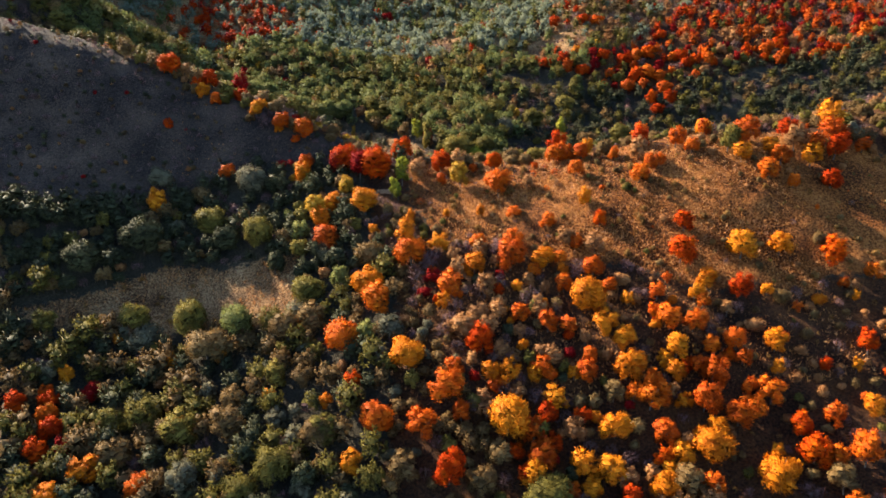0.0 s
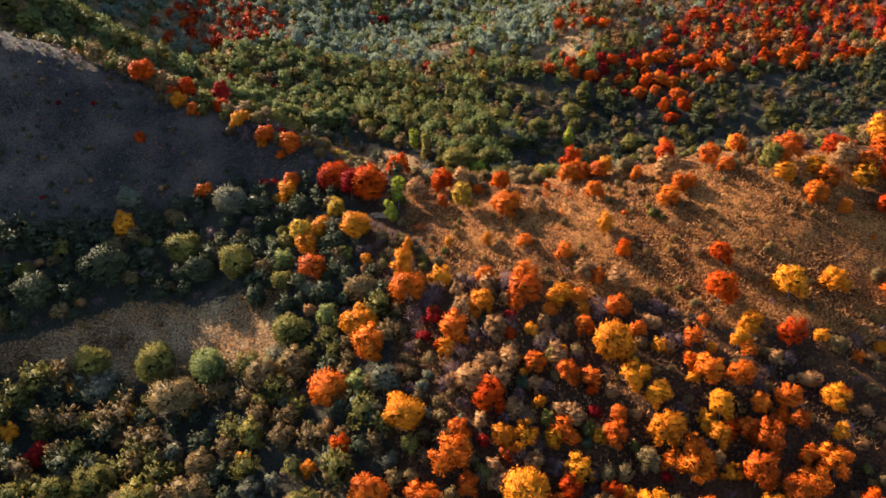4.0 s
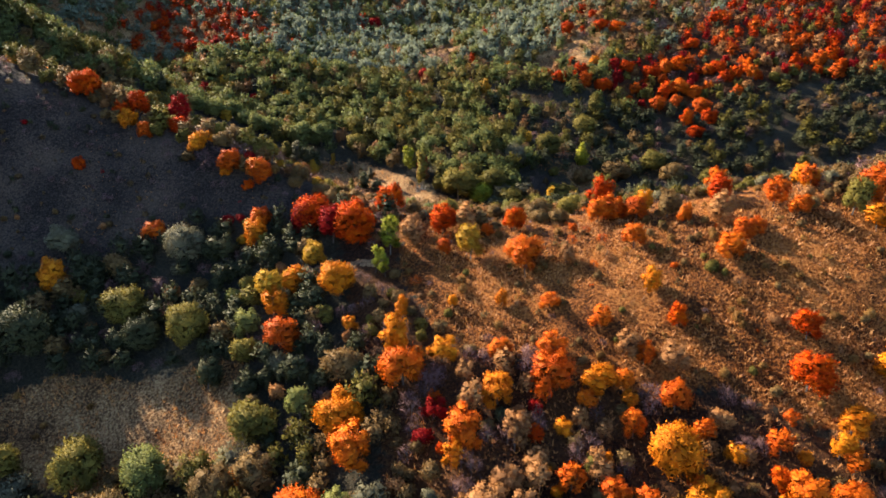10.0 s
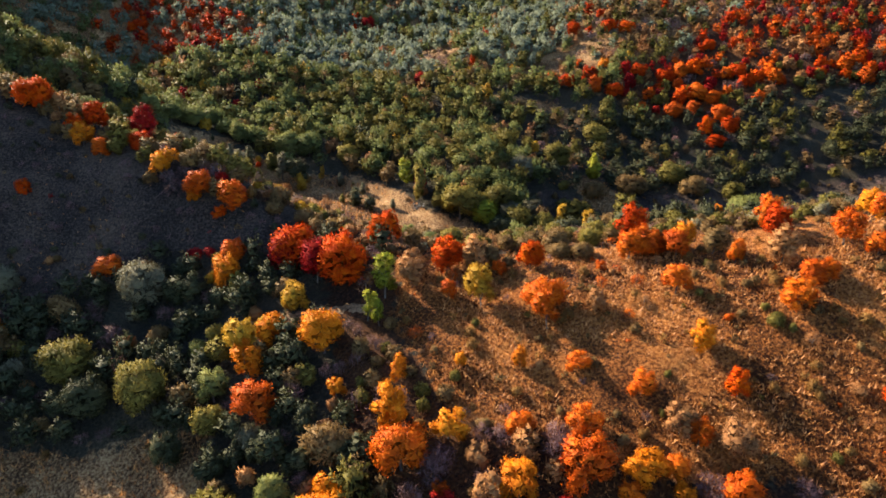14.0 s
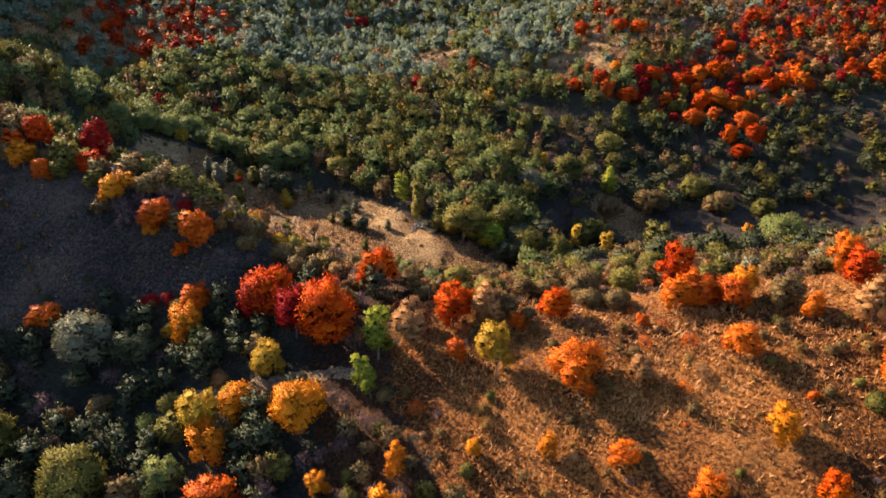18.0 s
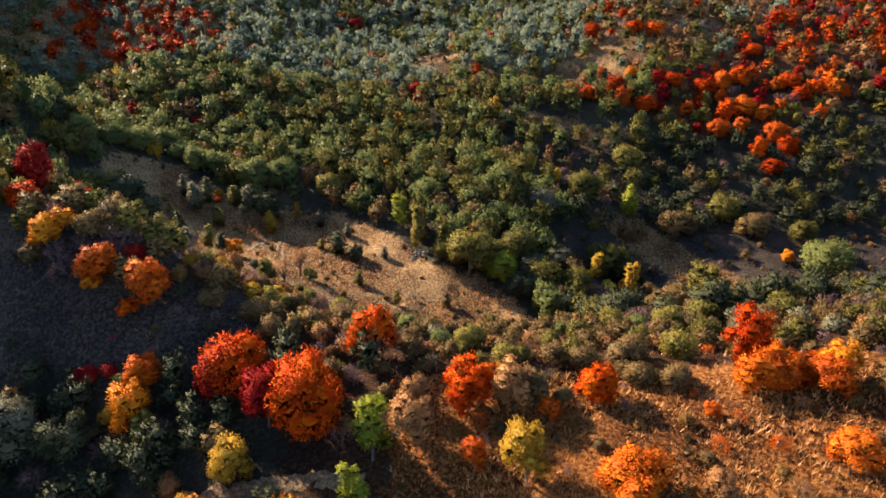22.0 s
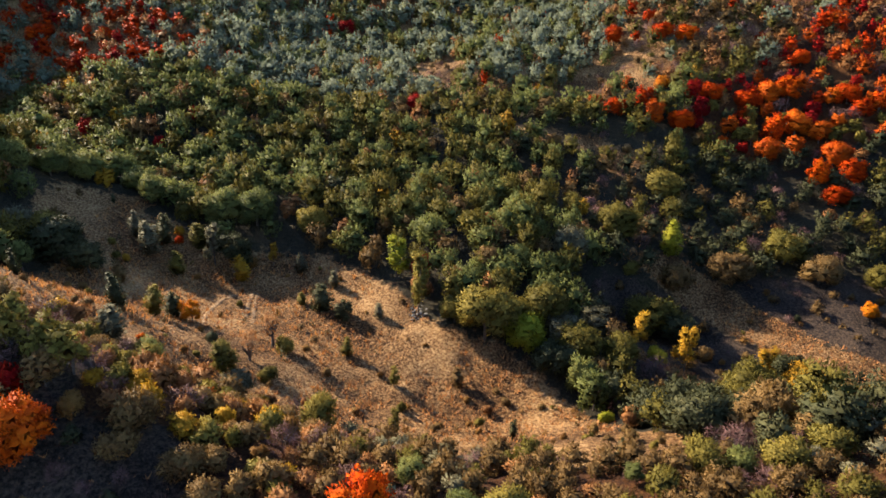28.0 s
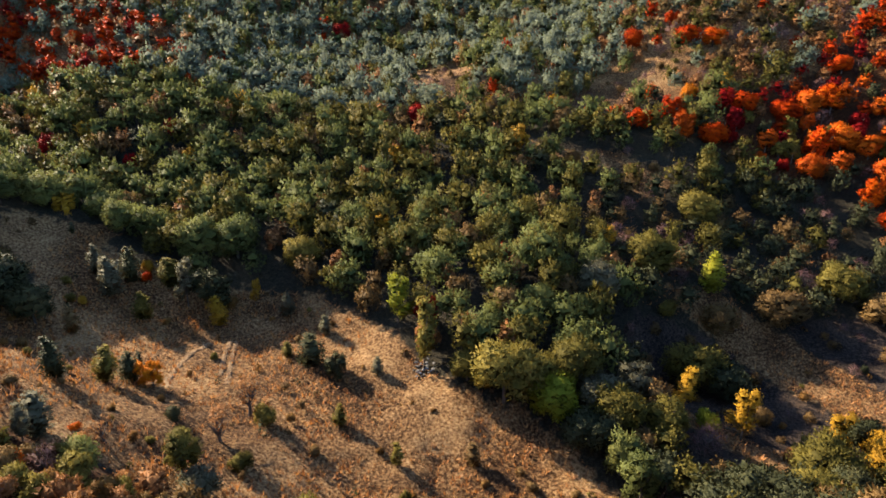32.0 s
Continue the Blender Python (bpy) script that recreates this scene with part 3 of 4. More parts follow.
# what grows where: the chance that a cell holds a plant, then (weight, kind, shape, least width, greatest width)
GROWTH = {
    "orange_slope": (0.97, [(3.2, "orange", "round", 2.2, 4.4), (2.4, "amber", "round", 2.0, 4.0), (0.8, "red", "round", 2.0, 3.6), (2.2, "russet", "round", 2.0, 3.4), (3.6, "mauve", "airy", 2.0, 3.6), (1.4, "brown", "bush", 1.6, 3.0), (1.0, "crimson", "bush", 1.6, 2.8), (0.6, "olive", "round", 1.8, 3.2), (1.0, "juniper", "bush", 1.6, 2.8)]),
    "twig_slope": (0.97, [(1.2, "orange", "round", 1.8, 3.4), (1.0, "amber", "round", 1.6, 3.0), (0.6, "red", "bush", 1.6, 2.8), (2.6, "russet", "round", 2.0, 3.4), (6.0, "mauve", "airy", 2.2, 3.8), (1.4, "brown", "bush", 1.6, 3.0), (1.0, "crimson", "bush", 1.6, 2.8), (0.5, "olive", "round", 1.8, 3.2), (1.2, "juniper", "bush", 1.6, 2.8), (1.5, "straw", "bush", 0.8, 1.4)]),
    "thin_slope": (0.85, [(1.3, "orange", "round", 1.6, 3.0), (1.3, "amber", "round", 1.5, 2.8), (0.3, "red", "bush", 1.4, 2.4), (4, "mauve", "airy", 1.6, 3.0), (3.5, "brown", "bush", 1.1, 2.4), (2.2, "russet", "bush", 1.3, 2.6), (2.5, "straw", "bush", 0.7, 1.3), (0.8, "olive", "bush", 1.0, 2.0)]),
    "orange_ridge": (0.34, [(3, "orange", "round", 2.4, 3.8), (2, "amber", "round", 2.2, 3.6), (1.5, "red", "round", 2.2, 3.4), (1.5, "russet", "bush", 1.8, 3.2), (1, "brown", "bush", 1.4, 2.4)]),
    "meadow": (0.66, [(0.8, "orange", "bush", 0.6, 1.4), (1.0, "mauve", "airy", 0.9, 1.9), (6, "brown", "bush", 0.6, 1.7), (8, "straw", "bush", 0.7, 1.7), (1.0, "russet", "bush", 0.6, 1.6), (1.2, "olive", "bush", 0.6, 1.4)]),
    "clearing": (0.28, [(3, "straw", "bush", 0.5, 1.2), (1, "brown", "bush", 0.6, 1.1)]),
    "olive_wood": (0.86, [(3.5, "olive", "round", 2.4, 4.6), (4, "brown", "round", 2.4, 4.4), (1.4, "grey", "round", 2.2, 4.0), (1.4, "mauve", "airy", 2.0, 3.4), (3.2, "juniper", "round", 2.2, 4.0), (0.3, "amber", "round", 1.6, 2.6), (0.6, "russet", "bush", 2.0, 3.0)]),
    # mostly juniper, whose dark tone replaces the gully's shade
    "gully": (1.0, [(1.0, "olive", "round", 2.2, 3.4), (1.2, "brown", "round", 2.2, 3.4), (3, "mauve", "airy", 2.0, 3.4), (0.5, "russet", "bush", 1.8, 3.0), (10, "juniper", "round", 2.2, 3.8)]),
    "shady_slope": (0.97, [(4, "brown", "bush", 0.6, 1.5), (5, "mauve", "airy", 0.8, 1.8), (0.35, "crimson", "bush", 0.7, 1.4), (0.8, "russet", "bush", 0.6, 1.4), (4, "juniper", "bush", 0.7, 1.6)]),
    "meadow_edge": (1.0, [(5, "brown", "bush", 1.6, 3.0), (3, "mauve", "airy", 1.8, 3.2), (2.5, "russet", "bush", 1.6, 2.8), (1.2, "olive", "bush", 1.6, 2.8), (0.5, "amber", "bush", 1.4, 2.4)]),
    "russet_scrub": (1.0, [(5, "brown", "bush", 1.8, 3.4), (4.5, "russet", "bush", 1.8, 3.4), (1.4, "mauve", "airy", 2.0, 3.4), (2.6, "olive", "bush", 1.8, 3.2), (2.2, "gold", "bush", 1.6, 2.8), (1.8, "straw", "bush", 1.6, 2.6), (0.4, "orange", "bush", 1.6, 2.6), (0.1, "crimson", "bush", 1.6, 2.6)]),
    "ridge_scrub": (1.0, [(7, "brown", "bush", 1.8, 3.4), (2.6, "olive", "bush", 1.8, 3.4), (2.6, "mauve", "airy", 1.8, 3.2), (1.4, "russet", "bush", 1.6, 2.8), (1.4, "grey", "bush", 1.8, 3.0)]),
    "crest_scrub": (1.0, [(5, "brown", "round", 2.2, 3.8), (5, "olive", "round", 2.4, 4.0), (1.6, "mauve", "airy", 2.2, 3.6), (2, "russet", "bush", 2.0, 3.2), (0.6, "red", "round", 2.2, 3.4), (0.4, "amber", "round", 2.0, 3.2), (0.4, "crimson", "bush", 1.8, 2.8)]),
    "valley_meadow": (0.6, [(4, "brown", "bush", 0.6, 1.5), (6, "straw", "bush", 0.5, 1.2), (2.5, "olive", "bush", 0.7, 1.7), (0.8, "russet", "bush", 0.7, 1.5), (0.1, "amber", "bush", 0.6, 1.2), (1.0, "juniper", "cone", 0.7, 1.6)]),
    # juniper weighted up: dark leaves where the scrub lies in shade
    "valley_scrub": (0.97, [(3.0, "olive", "round", 2.4, 4.6), (3.0, "brown", "round", 2.4, 4.4), (9, "juniper", "round", 2.6, 4.6), (2.0, "mauve", "airy", 2.2, 3.6), (0.7, "russet", "bush", 2.0, 3.4)]),
    "valley_basin": (0.9, [(6, "straw", "bush", 0.7, 1.8), (6, "brown", "bush", 1.0, 2.4), (3, "mauve", "airy", 1.0, 2.2), (0.8, "olive", "bush", 1.4, 3.0), (0.8, "juniper", "bush", 1.4, 3.2)]),
    "grassy_strip": (0.5, [(5, "straw", "bush", 0.5, 1.2), (3, "brown", "bush", 0.6, 1.4), (0.6, "olive", "bush", 0.8, 1.6)]),
    "forest": (0.88, [(4.5, "green", "oak", 3.8, 6.2), (3.0, "green", "round", 3.2, 5.2), (3.5, "olive", "oak", 3.8, 6.0), (2.5, "olive", "round", 3.2, 5.0), (1.8, "brown", "oak", 3.2, 5.0), (0.6, "juniper", "round", 3.0, 4.6), (1.1, "russet", "round", 2.6, 4.0), (0.5, "gold", "round", 2.8, 4.2), (0.12, "crimson", "round", 2.4, 3.4)]),
    "red_hill": (0.97, [(3.0, "red", "round", 2.8, 4.8), (3.0, "orange", "round", 2.8, 4.8), (2.2, "crimson", "round", 2.6, 4.4), (2.0, "mauve", "airy", 2.8, 4.4), (2.4, "russet", "round", 2.6, 4.2), (2.2, "olive", "round", 2.4, 4.0), (0.8, "juniper", "round", 2.4, 3.8)]),
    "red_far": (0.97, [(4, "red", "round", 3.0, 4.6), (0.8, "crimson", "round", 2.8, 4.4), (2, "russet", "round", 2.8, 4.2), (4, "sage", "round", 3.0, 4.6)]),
    "bare_slope": (0.62, [(3, "brown", "bush", 1.2, 2.4), (1, "olive", "bush", 1.2, 2.6), (2, "mauve", "airy", 1.4, 2.6)]),
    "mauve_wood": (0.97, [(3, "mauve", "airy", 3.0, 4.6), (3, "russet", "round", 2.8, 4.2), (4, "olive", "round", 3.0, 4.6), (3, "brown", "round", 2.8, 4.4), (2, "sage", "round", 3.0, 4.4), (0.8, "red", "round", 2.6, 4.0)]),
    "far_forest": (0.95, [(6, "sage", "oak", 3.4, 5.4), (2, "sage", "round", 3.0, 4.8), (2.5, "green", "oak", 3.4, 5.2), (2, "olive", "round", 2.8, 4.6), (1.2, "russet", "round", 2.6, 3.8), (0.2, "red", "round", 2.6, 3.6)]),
}
WORDS = {"orange": "bright orange autumn leaves", "amber": "amber yellow autumn leaves", "red": "fiery red autumn leaves", "crimson": "dark crimson autumn leaves",
         "russet": "thin russet mauve leaves", "olive": "dull olive green leaves", "brown": "dry brown leaves", "grey": "pale grey-green leaves",
         "green": "dark green leaves", "sage": "sage-green leaves paled in place of haze", "lime": "fresh yellow-green leaves", "gold": "dull golden-olive leaves", "juniper": "dark evergreen needles, toned for shade", "mauve": "bare mauve-grey twigs", "straw": "dry golden stalks"}
PLACES = {"orange_slope": "sunlit hillside", "twig_slope": "twiggy hillside", "thin_slope": "thinly wooded hillside", "orange_ridge": "hillside crest", "meadow": "hillside meadow", "clearing": "small clearing", "olive_wood": "shaded wood",
          "gully": "shaded gully", "shady_slope": "bare shaded slope", "ridge_scrub": "scrubby ridge", "russet_scrub": "brown scrubby ridge", "meadow_edge": "scrubby meadow edge", "crest_scrub": "shady hill crest", "valley_meadow": "valley meadow", "valley_scrub": "valley path", "valley_basin": "grassy valley basin",
          "forest": "valley forest", "red_hill": "red hillside", "bare_slope": "bare far slope"}
FORM_WORDS = {"bush": "low shrub", "airy": "sparse shrub", "cone": "narrow conical tree", "oak": "broad spreading tree", "round": "rounded tree", "bare": "half-bare tree", "slender": "slender open tree"}


def grow(kind, shape, x, y, width, tall, place, rng, near=False):
    name = kind + ("_shrub" if shape in ("bush", "airy") else "_tree")
    plant(name, kind, shape, x, y, width, tall, FORM_WORDS[shape] + " with " + WORDS[kind] + " on the " + place, kind + " " + ("shrubs" if shape in ("bush", "airy") else "trees") + " on the " + place, rng, near)


LOOSE = {}


def add_loose(kind, shape, x, y, width, tall, rng, tier=None):
    LOOSE.setdefault(kind, []).append((shape, x, y, width, tall, float(rng.uniform(0, 6.28)), tier))


def sow():
    rng = np.random.default_rng(11)
    counts = {}
    spots = np.array(PLANTED)
    trail = np.concatenate([np.linspace(a, b, 12) for half, line in TRACKS.values() for a, b in zip(line, line[1:])])
    y = 57.0
    while y < 345:
        cell = 2.1 if y < 170 else 3.2 if y < 256 else 2.9
        x = -0.73 * y - 9
        while x < 0.74 * y + 9:
            px, py = x + rng.uniform(-0.45, 0.45) * cell, y + rng.uniform(-0.45, 0.45) * cell
            x += cell
            land = region(px, py)
            chance, kinds = GROWTH[land]
            u, pick = rng.uniform(), rng.uniform() * sum(k[0] for k in kinds)
            size, tall = rng.uniform(), rng.uniform(0.95, 1.3) * (1.15 if land in ("forest", "far_forest") else 1.0)
            if u > chance:
                continue
            for weight, kind, shape, lo, hi in kinds:
                pick -= weight
                if pick <= 0:
                    break
            width = lo + (hi - lo) * size ** 1.3
            if (np.hypot(trail[:, 0] - px, trail[:, 1] - py) < 0.6 + 0.36 * width).any():
                continue
            if (np.hypot(spots[:, 0] - px, spots[:, 1] - py) < 0.30 * (spots[:, 2] + width)).any():
                continue
            many = counts.get((land, kind), 0)
            if py < 245 and many < 22 and land in PLACES and width > 1.0:
                counts[(land, kind)] = many + 1
                grow(kind, shape, px, py, width, tall, PLACES[land], rng)
            else:
                add_loose(kind, shape, px, py, width, tall, rng)
        y += cell


def sow_outskirts():
    """The woods go on behind the start and to both sides, thinner in leaf."""
    rng = np.random.default_rng(12)
    for y in np.arange(-40.0, 300.0, 3.4):
        for x in np.arange(-190.0, 190.0, 3.4):
            px, py = float(x + rng.uniform(-1.5, 1.5)), float(y + rng.uniform(-1.5, 1.5))
            if y > 57 and -0.73 * y - 9 < px < 0.74 * y + 9 or abs(px) > 0.73 * max(y, 57.0) + 34:
                continue
            chance, kinds = GROWTH[region(px, py)]
            weights = np.array([k[0] for k in kinds])
            weight, kind, shape, lo, hi = kinds[int(rng.choice(len(kinds), p=weights / weights.sum()))]
            if rng.uniform() < chance:
                add_loose(kind, shape, px, py, float(rng.uniform(lo, hi)) * 1.15, float(rng.uniform(0.95, 1.3)), rng, 5)


def grove(kind, shape, place, spots):
    """Trees of one kind at the given x, y and crown width."""
    rng = np.random.default_rng(len(PLANTED) + 7)
    for x, y, width in spots:
        form = "oak" if shape == "round" and width > 5.2 else shape
        if place == "far hillside":
            width *= 0.95
        if place == "hillside meadow" and shape == "bush" and kind in ("orange", "russet"):
            form = "airy"
        grow(kind, form, x, y, width * (1.75 if form == "cone" else 1.4 if form == "bare" else 1.0), float(rng.uniform(1.0, 1.22)) if form == "round" else float(rng.uniform(0.62, 0.8)) if form == "cone" else float(rng.uniform(0.92, 1.1)), place, rng, True)


grove("straw", "bush", "scrubby ridge", [(-29.4, 142.7, 2.2)])
grove("amber", "bush", "sunlit hillside", [(58.2, 86.5, 2.7), (10.7, 87.5, 1.9), (36.3, 88.2, 2)])
grove("amber", "round", "far hillside", [(51, 248.8, 3.9), (-34.1, 293.7, 2.5)])
grove("amber", "round", "hillside meadow", [(-0.9, 104, 3.4), (-7.2, 105.7, 4.1), (25.3, 108.9, 2.7), (7, 110.8, 2), (-6.5, 111.2, 2.4), (0.6, 111.8, 1.6), (71.4, 115.6, 4.8), (52.1, 125.1, 3.2)])
grove("amber", "round", "scrubby ridge", [(-37.2, 140.4, 1.9), (-42.9, 144, 3), (-56.9, 149.9, 3.5)])
grove("amber", "round", "shaded gully", [(-13.2, 111.3, 2.2), (-24.6, 115.7, 4), (-15.4, 117.3, 5.6), (-22, 119.4, 4.1), (-59.6, 123.7, 4.6), (-30.1, 129.7, 4.2)])
grove("amber", "round", "shaded wood", [(-53.8, 66.1, 4.2), (-50.3, 69.7, 4.4), (-17.6, 78.8, 2.3), (-61.7, 87.2, 2.7), (-38, 92.2, 3)])
grove("amber", "round", "sunlit hillside", [(28.5, 63.4, 3.6), (42.9, 63.4, 5.4), (19.6, 64.2, 2.9), (22.4, 65.6, 4.2), (36.2, 67.7, 5.3), (-12.7, 68.6, 3.7), (37.1, 69.9, 3.7), (58.9, 70.9, 3.1), (23.9, 71.1, 4.5), (9.1, 71.9, 6.6), (34.1, 77.6, 3.3), (27, 78.4, 4.6), (6.9, 78.8, 3.1), (49.2, 80.2, 3.1), (34.8, 80.3, 4.1), (-5.5, 82, 5.7), (27.3, 82.6, 3.8), (25.1, 84.9, 4.3), (39.7, 88.3, 2.8), (22.8, 89.3, 6.1), (41.8, 90.2, 3.4), (12.5, 93.5, 2.2), (48.6, 93.8, 5), (55, 94.2, 3.7), (5.4, 97.5, 4.1), (-12.9, 97.6, 5.3), (16.8, 98.4, 4.2)])
grove("brown", "bush", "hillside meadow", [(17.4, 127.4, 3.1), (14.7, 128.4, 3.2), (14.9, 132, 4.3), (10.8, 132.2, 3.4)])
grove("brown", "bush", "scrubby ridge", [(-19.2, 137.2, 3.7), (-21.2, 139.8, 3.3), (-25.5, 140.6, 3.3), (-25.2, 142.6, 4.4), (-39, 145.7, 3.5), (-38, 147.8, 5.2), (-33.3, 154, 2.7)])
grove("brown", "bush", "shaded gully", [(-13.2, 104.4, 5.8), (-51.6, 127.4, 5.3)])
grove("brown", "bush", "sunlit hillside", [(52.6, 87.1, 3), (61.7, 95, 2.9)])
grove("brown", "round", "far hillside", [(23.3, 233.7, 3.5), (23.3, 243.4, 5)])
grove("gold", "round", "hillside meadow", [(3.5, 119.6, 4.1)])
grove("brown", "round", "hillside meadow", [(31.7, 121.6, 3.4), (5.3, 127.3, 3.1), (3.4, 127.5, 3.1)])
grove("brown", "round", "shaded wood", [(-47.7, 72.8, 4.9), (-18.1, 73.2, 4.8), (-32.1, 75.7, 5), (-41.5, 77.3, 4.5), (-32.9, 81.6, 4.3), (-22, 83.7, 3.6), (-40.2, 91.9, 7.8), (-21.7, 93.5, 4.3), (-26.6, 93.6, 5.2)])
grove("brown", "round", "sunlit hillside", [(50.7, 61.9, 3.5), (32, 63.5, 4.4), (4.9, 64.6, 3.7), (-4.8, 66.7, 3.8), (7.7, 68.2, 3.5), (24.7, 75.7, 3.2)])
grove("crimson", "bush", "shaded gully", [(-35.5, 133.4, 2.8), (-33.2, 133.6, 2.4)])
grove("crimson", "bush", "shaded wood", [(-56.8, 85.5, 3.3)])
grove("crimson", "round", "far hillside", [(-73.3, 236.7, 3.9), (56.6, 237.9, 4.5), (56.2, 243.4, 4.4), (-86.9, 265.2, 4), (-4.8, 254.3, 5.3), (-25.7, 305.2, 5.9)])
grove("crimson", "round", "scrubby ridge", [(-49.1, 156, 4.7)])
grove("crimson", "round", "shaded gully", [(-17.5, 127.5, 4.4), (-22.5, 130.3, 4.6)])
grove("crimson", "round", "shaded wood", [(-56.1, 74.5, 2.8), (-57, 84.2, 2.6)])
grove("crimson", "round", "sunlit hillside", [(-1.9, 96.7, 3)])
grove("green", "bush", "scrubby ridge", [(-2.2, 138.3, 2.9), (19.7, 143.2, 3.2), (-31.3, 158.7, 3.8)])
grove("green", "round", "scrubby ridge", [(-6.1, 141.9, 2.5), (11.1, 142.2, 1.6)])
# grey and olive gully trees, here and below, wear juniper's dark for shade
grove("juniper", "round", "shaded gully", [(-31.8, 107.5, 4)])
grove("green", "round", "shaded gully", [(-27.8, 113.7, 3.9)])
grove("green", "round", "shaded wood", [(-36.3, 96.6, 6.7), (-18.4, 101.1, 3.8)])
grove("green", "round", "sunlit hillside", [(-12, 88, 3.3)])
grove("green", "round", "valley path", [(67.7, 182.4, 9)])
grove("grey", "bush", "scrubby ridge", [(-24.3, 161.3, 3.2)])
grove("grey", "bush", "shaded gully", [(-22.3, 107.6, 3.6), (-54.3, 119.4, 3.5)])
grove("grey", "bush", "shaded wood", [(-52.3, 95.3, 6.3)])
grove("grey", "bush", "valley meadow", [(-63.9, 193.8, 5.5)])
grove("grey", "cone", "scrubby ridge", [(-35.5, 161.3, 1.8)])
grove("juniper", "round", "shaded gully", [(-68.1, 108, 7.2), (-58.9, 113.5, 8.1), (-42.9, 114.6, 5.9)])
grove("olive", "round", "shaded gully", [(-36.8, 114.5, 6.5), (-46.6, 118.8, 6.8)])
grove("grey", "round", "shaded gully", [(-40.8, 128.9, 6.8), (-61.6, 130.9, 5.4)])
grove("grey", "round", "shaded wood", [(-36.5, 68, 4.7), (-24.6, 77.3, 3.2)])
grove("olive", "slender", "scrubby ridge", [(-25.9, 164.7, 3.4)])
grove("lime", "slender", "shaded gully", [(-8.9, 119.2, 2.7), (-10.3, 120.1, 3.1), (-8.4, 123.3, 4.2)])
grove("olive", "bush", "hillside meadow", [(33.5, 109.3, 2.4), (-0, 110.2, 1.6), (3.6, 132.8, 3.4), (19.7, 132.9, 3.9)])
grove("olive", "bush", "scrubby ridge", [(8.5, 136.5, 2.8), (0.6, 137.4, 4.2), (35.6, 142.1, 4.4), (22.9, 142.9, 4.2), (16.9, 143.8, 4.3), (27.4, 144.2, 3.8), (-10.6, 147.1, 2.8), (-15.7, 159.8, 4.8)])
grove("olive", "bush", "shaded gully", [(-27.3, 110.4, 4.7)])
grove("olive", "bush", "shaded wood", [(-23.9, 100.4, 6.9)])
grove("olive", "round", "far hillside", [(42.7, 219.9, 7.6)])
grove("olive", "round", "hillside meadow", [(52.4, 112.8, 4)])
grove("gold", "round", "shaded gully", [(-25.4, 119, 4.1), (-19.9, 123.8, 3.9)])
grove("juniper", "round", "shaded gully", [(-33.3, 111.9, 2.9), (-34.6, 128, 4.5)])
grove("olive", "round", "shaded wood", [(-27.7, 66.2, 5.3), (-23.7, 69, 6.2), (-17, 73.2, 4.3), (-39.2, 76.5, 5.1), (-50.3, 78.3, 4.6), (-46.1, 78.8, 5.2), (-26.3, 84.5, 3.6), (-68.7, 95.5, 4), (-44.9, 97.9, 7.7), (-55.3, 98.6, 5.5)])
grove("olive", "round", "sunlit hillside", [(13.4, 62.9, 6.5), (-4.7, 78.7, 2.4)])
grove("orange", "bush", "hillside meadow", [(19.8, 114.4, 1.6)])
grove("orange", "round", "far hillside", [(77.4, 222.6, 6.2), (66, 227.1, 5.8), (77.7, 228.9, 5.3), (74.1, 231.8, 5.9), (72.3, 241.4, 5.7), (45.7, 237.9, 5.1), (34.6, 245.6, 3.5), (2.4, 244.8, 2.8)])
grove("orange", "round", "hillside meadow", [(10.7, 117.6, 5.4), (18.8, 105.6, 3.2), (57.2, 105.7, 3.6), (13.1, 109.1, 2.5), (35.9, 110.1, 3.5), (70.6, 112.2, 4.2), (39.9, 112.4, 2.7), (38.4, 112.5, 3.3), (55.9, 113.8, 5.2), (46.3, 114.2, 3.1), (10.7, 115.3, 3.2), (25.7, 116.7, 3.6), (44.4, 117.2, 3.8), (33.1, 119.3, 2), (-0.3, 121.7, 2.6), (18.7, 123.1, 1.5), (27.9, 123.2, 3.8), (22.6, 124.9, 4.3), (25.2, 125.2, 3.6), (6.3, 125.3, 2.2), (39.6, 125.3, 3.4), (24.6, 125.7, 3.7)])
grove("orange", "round", "scrubby ridge", [(-31.1, 139.8, 3.7), (-31.3, 139.9, 4), (-36.7, 141.1, 4), (-36.8, 141.5, 3.3), (-53.3, 147.7, 3)])
grove("orange", "round", "shaded gully", [(-21.8, 110.5, 4.7), (-47.3, 132.5, 3.8), (-30.1, 132.6, 3.2), (-29.8, 133, 3)])
grove("orange", "round", "shaded wood", [(-42.3, 67.5, 3.6), (-61.3, 79.8, 3.1), (-63.5, 84.1, 2.5)])
grove("orange", "round", "sunlit hillside", [(54.7, 64.6, 4.3), (13.3, 67.5, 4.2), (30.8, 70.1, 3.7), (40.9, 71.3, 3.9), (42.3, 72, 3.8), (-3, 72.1, 4.3), (36.8, 73.2, 4.3), (-9.4, 73.4, 5.3), (2.6, 73.6, 3.2), (-9.2, 73.8, 4), (46.4, 73.9, 4.2), (29.6, 74.3, 4.4), (43.6, 75.1, 2.5), (39, 76.4, 4), (0.2, 76.4, 5.1), (21.3, 78.4, 3.1), (1.7, 79.8, 2.8), (43.5, 80.7, 3), (39.9, 80.8, 2.6), (22.2, 81.2, 2.7), (38.2, 83.9, 3.5), (34.9, 84.5, 3.9), (16.5, 86, 3), (-16, 87.6, 6.5), (1.7, 92.8, 4.4), (-10.7, 92.9, 4.7), (20, 93.1, 3.2), (25.2, 95.3, 4)])
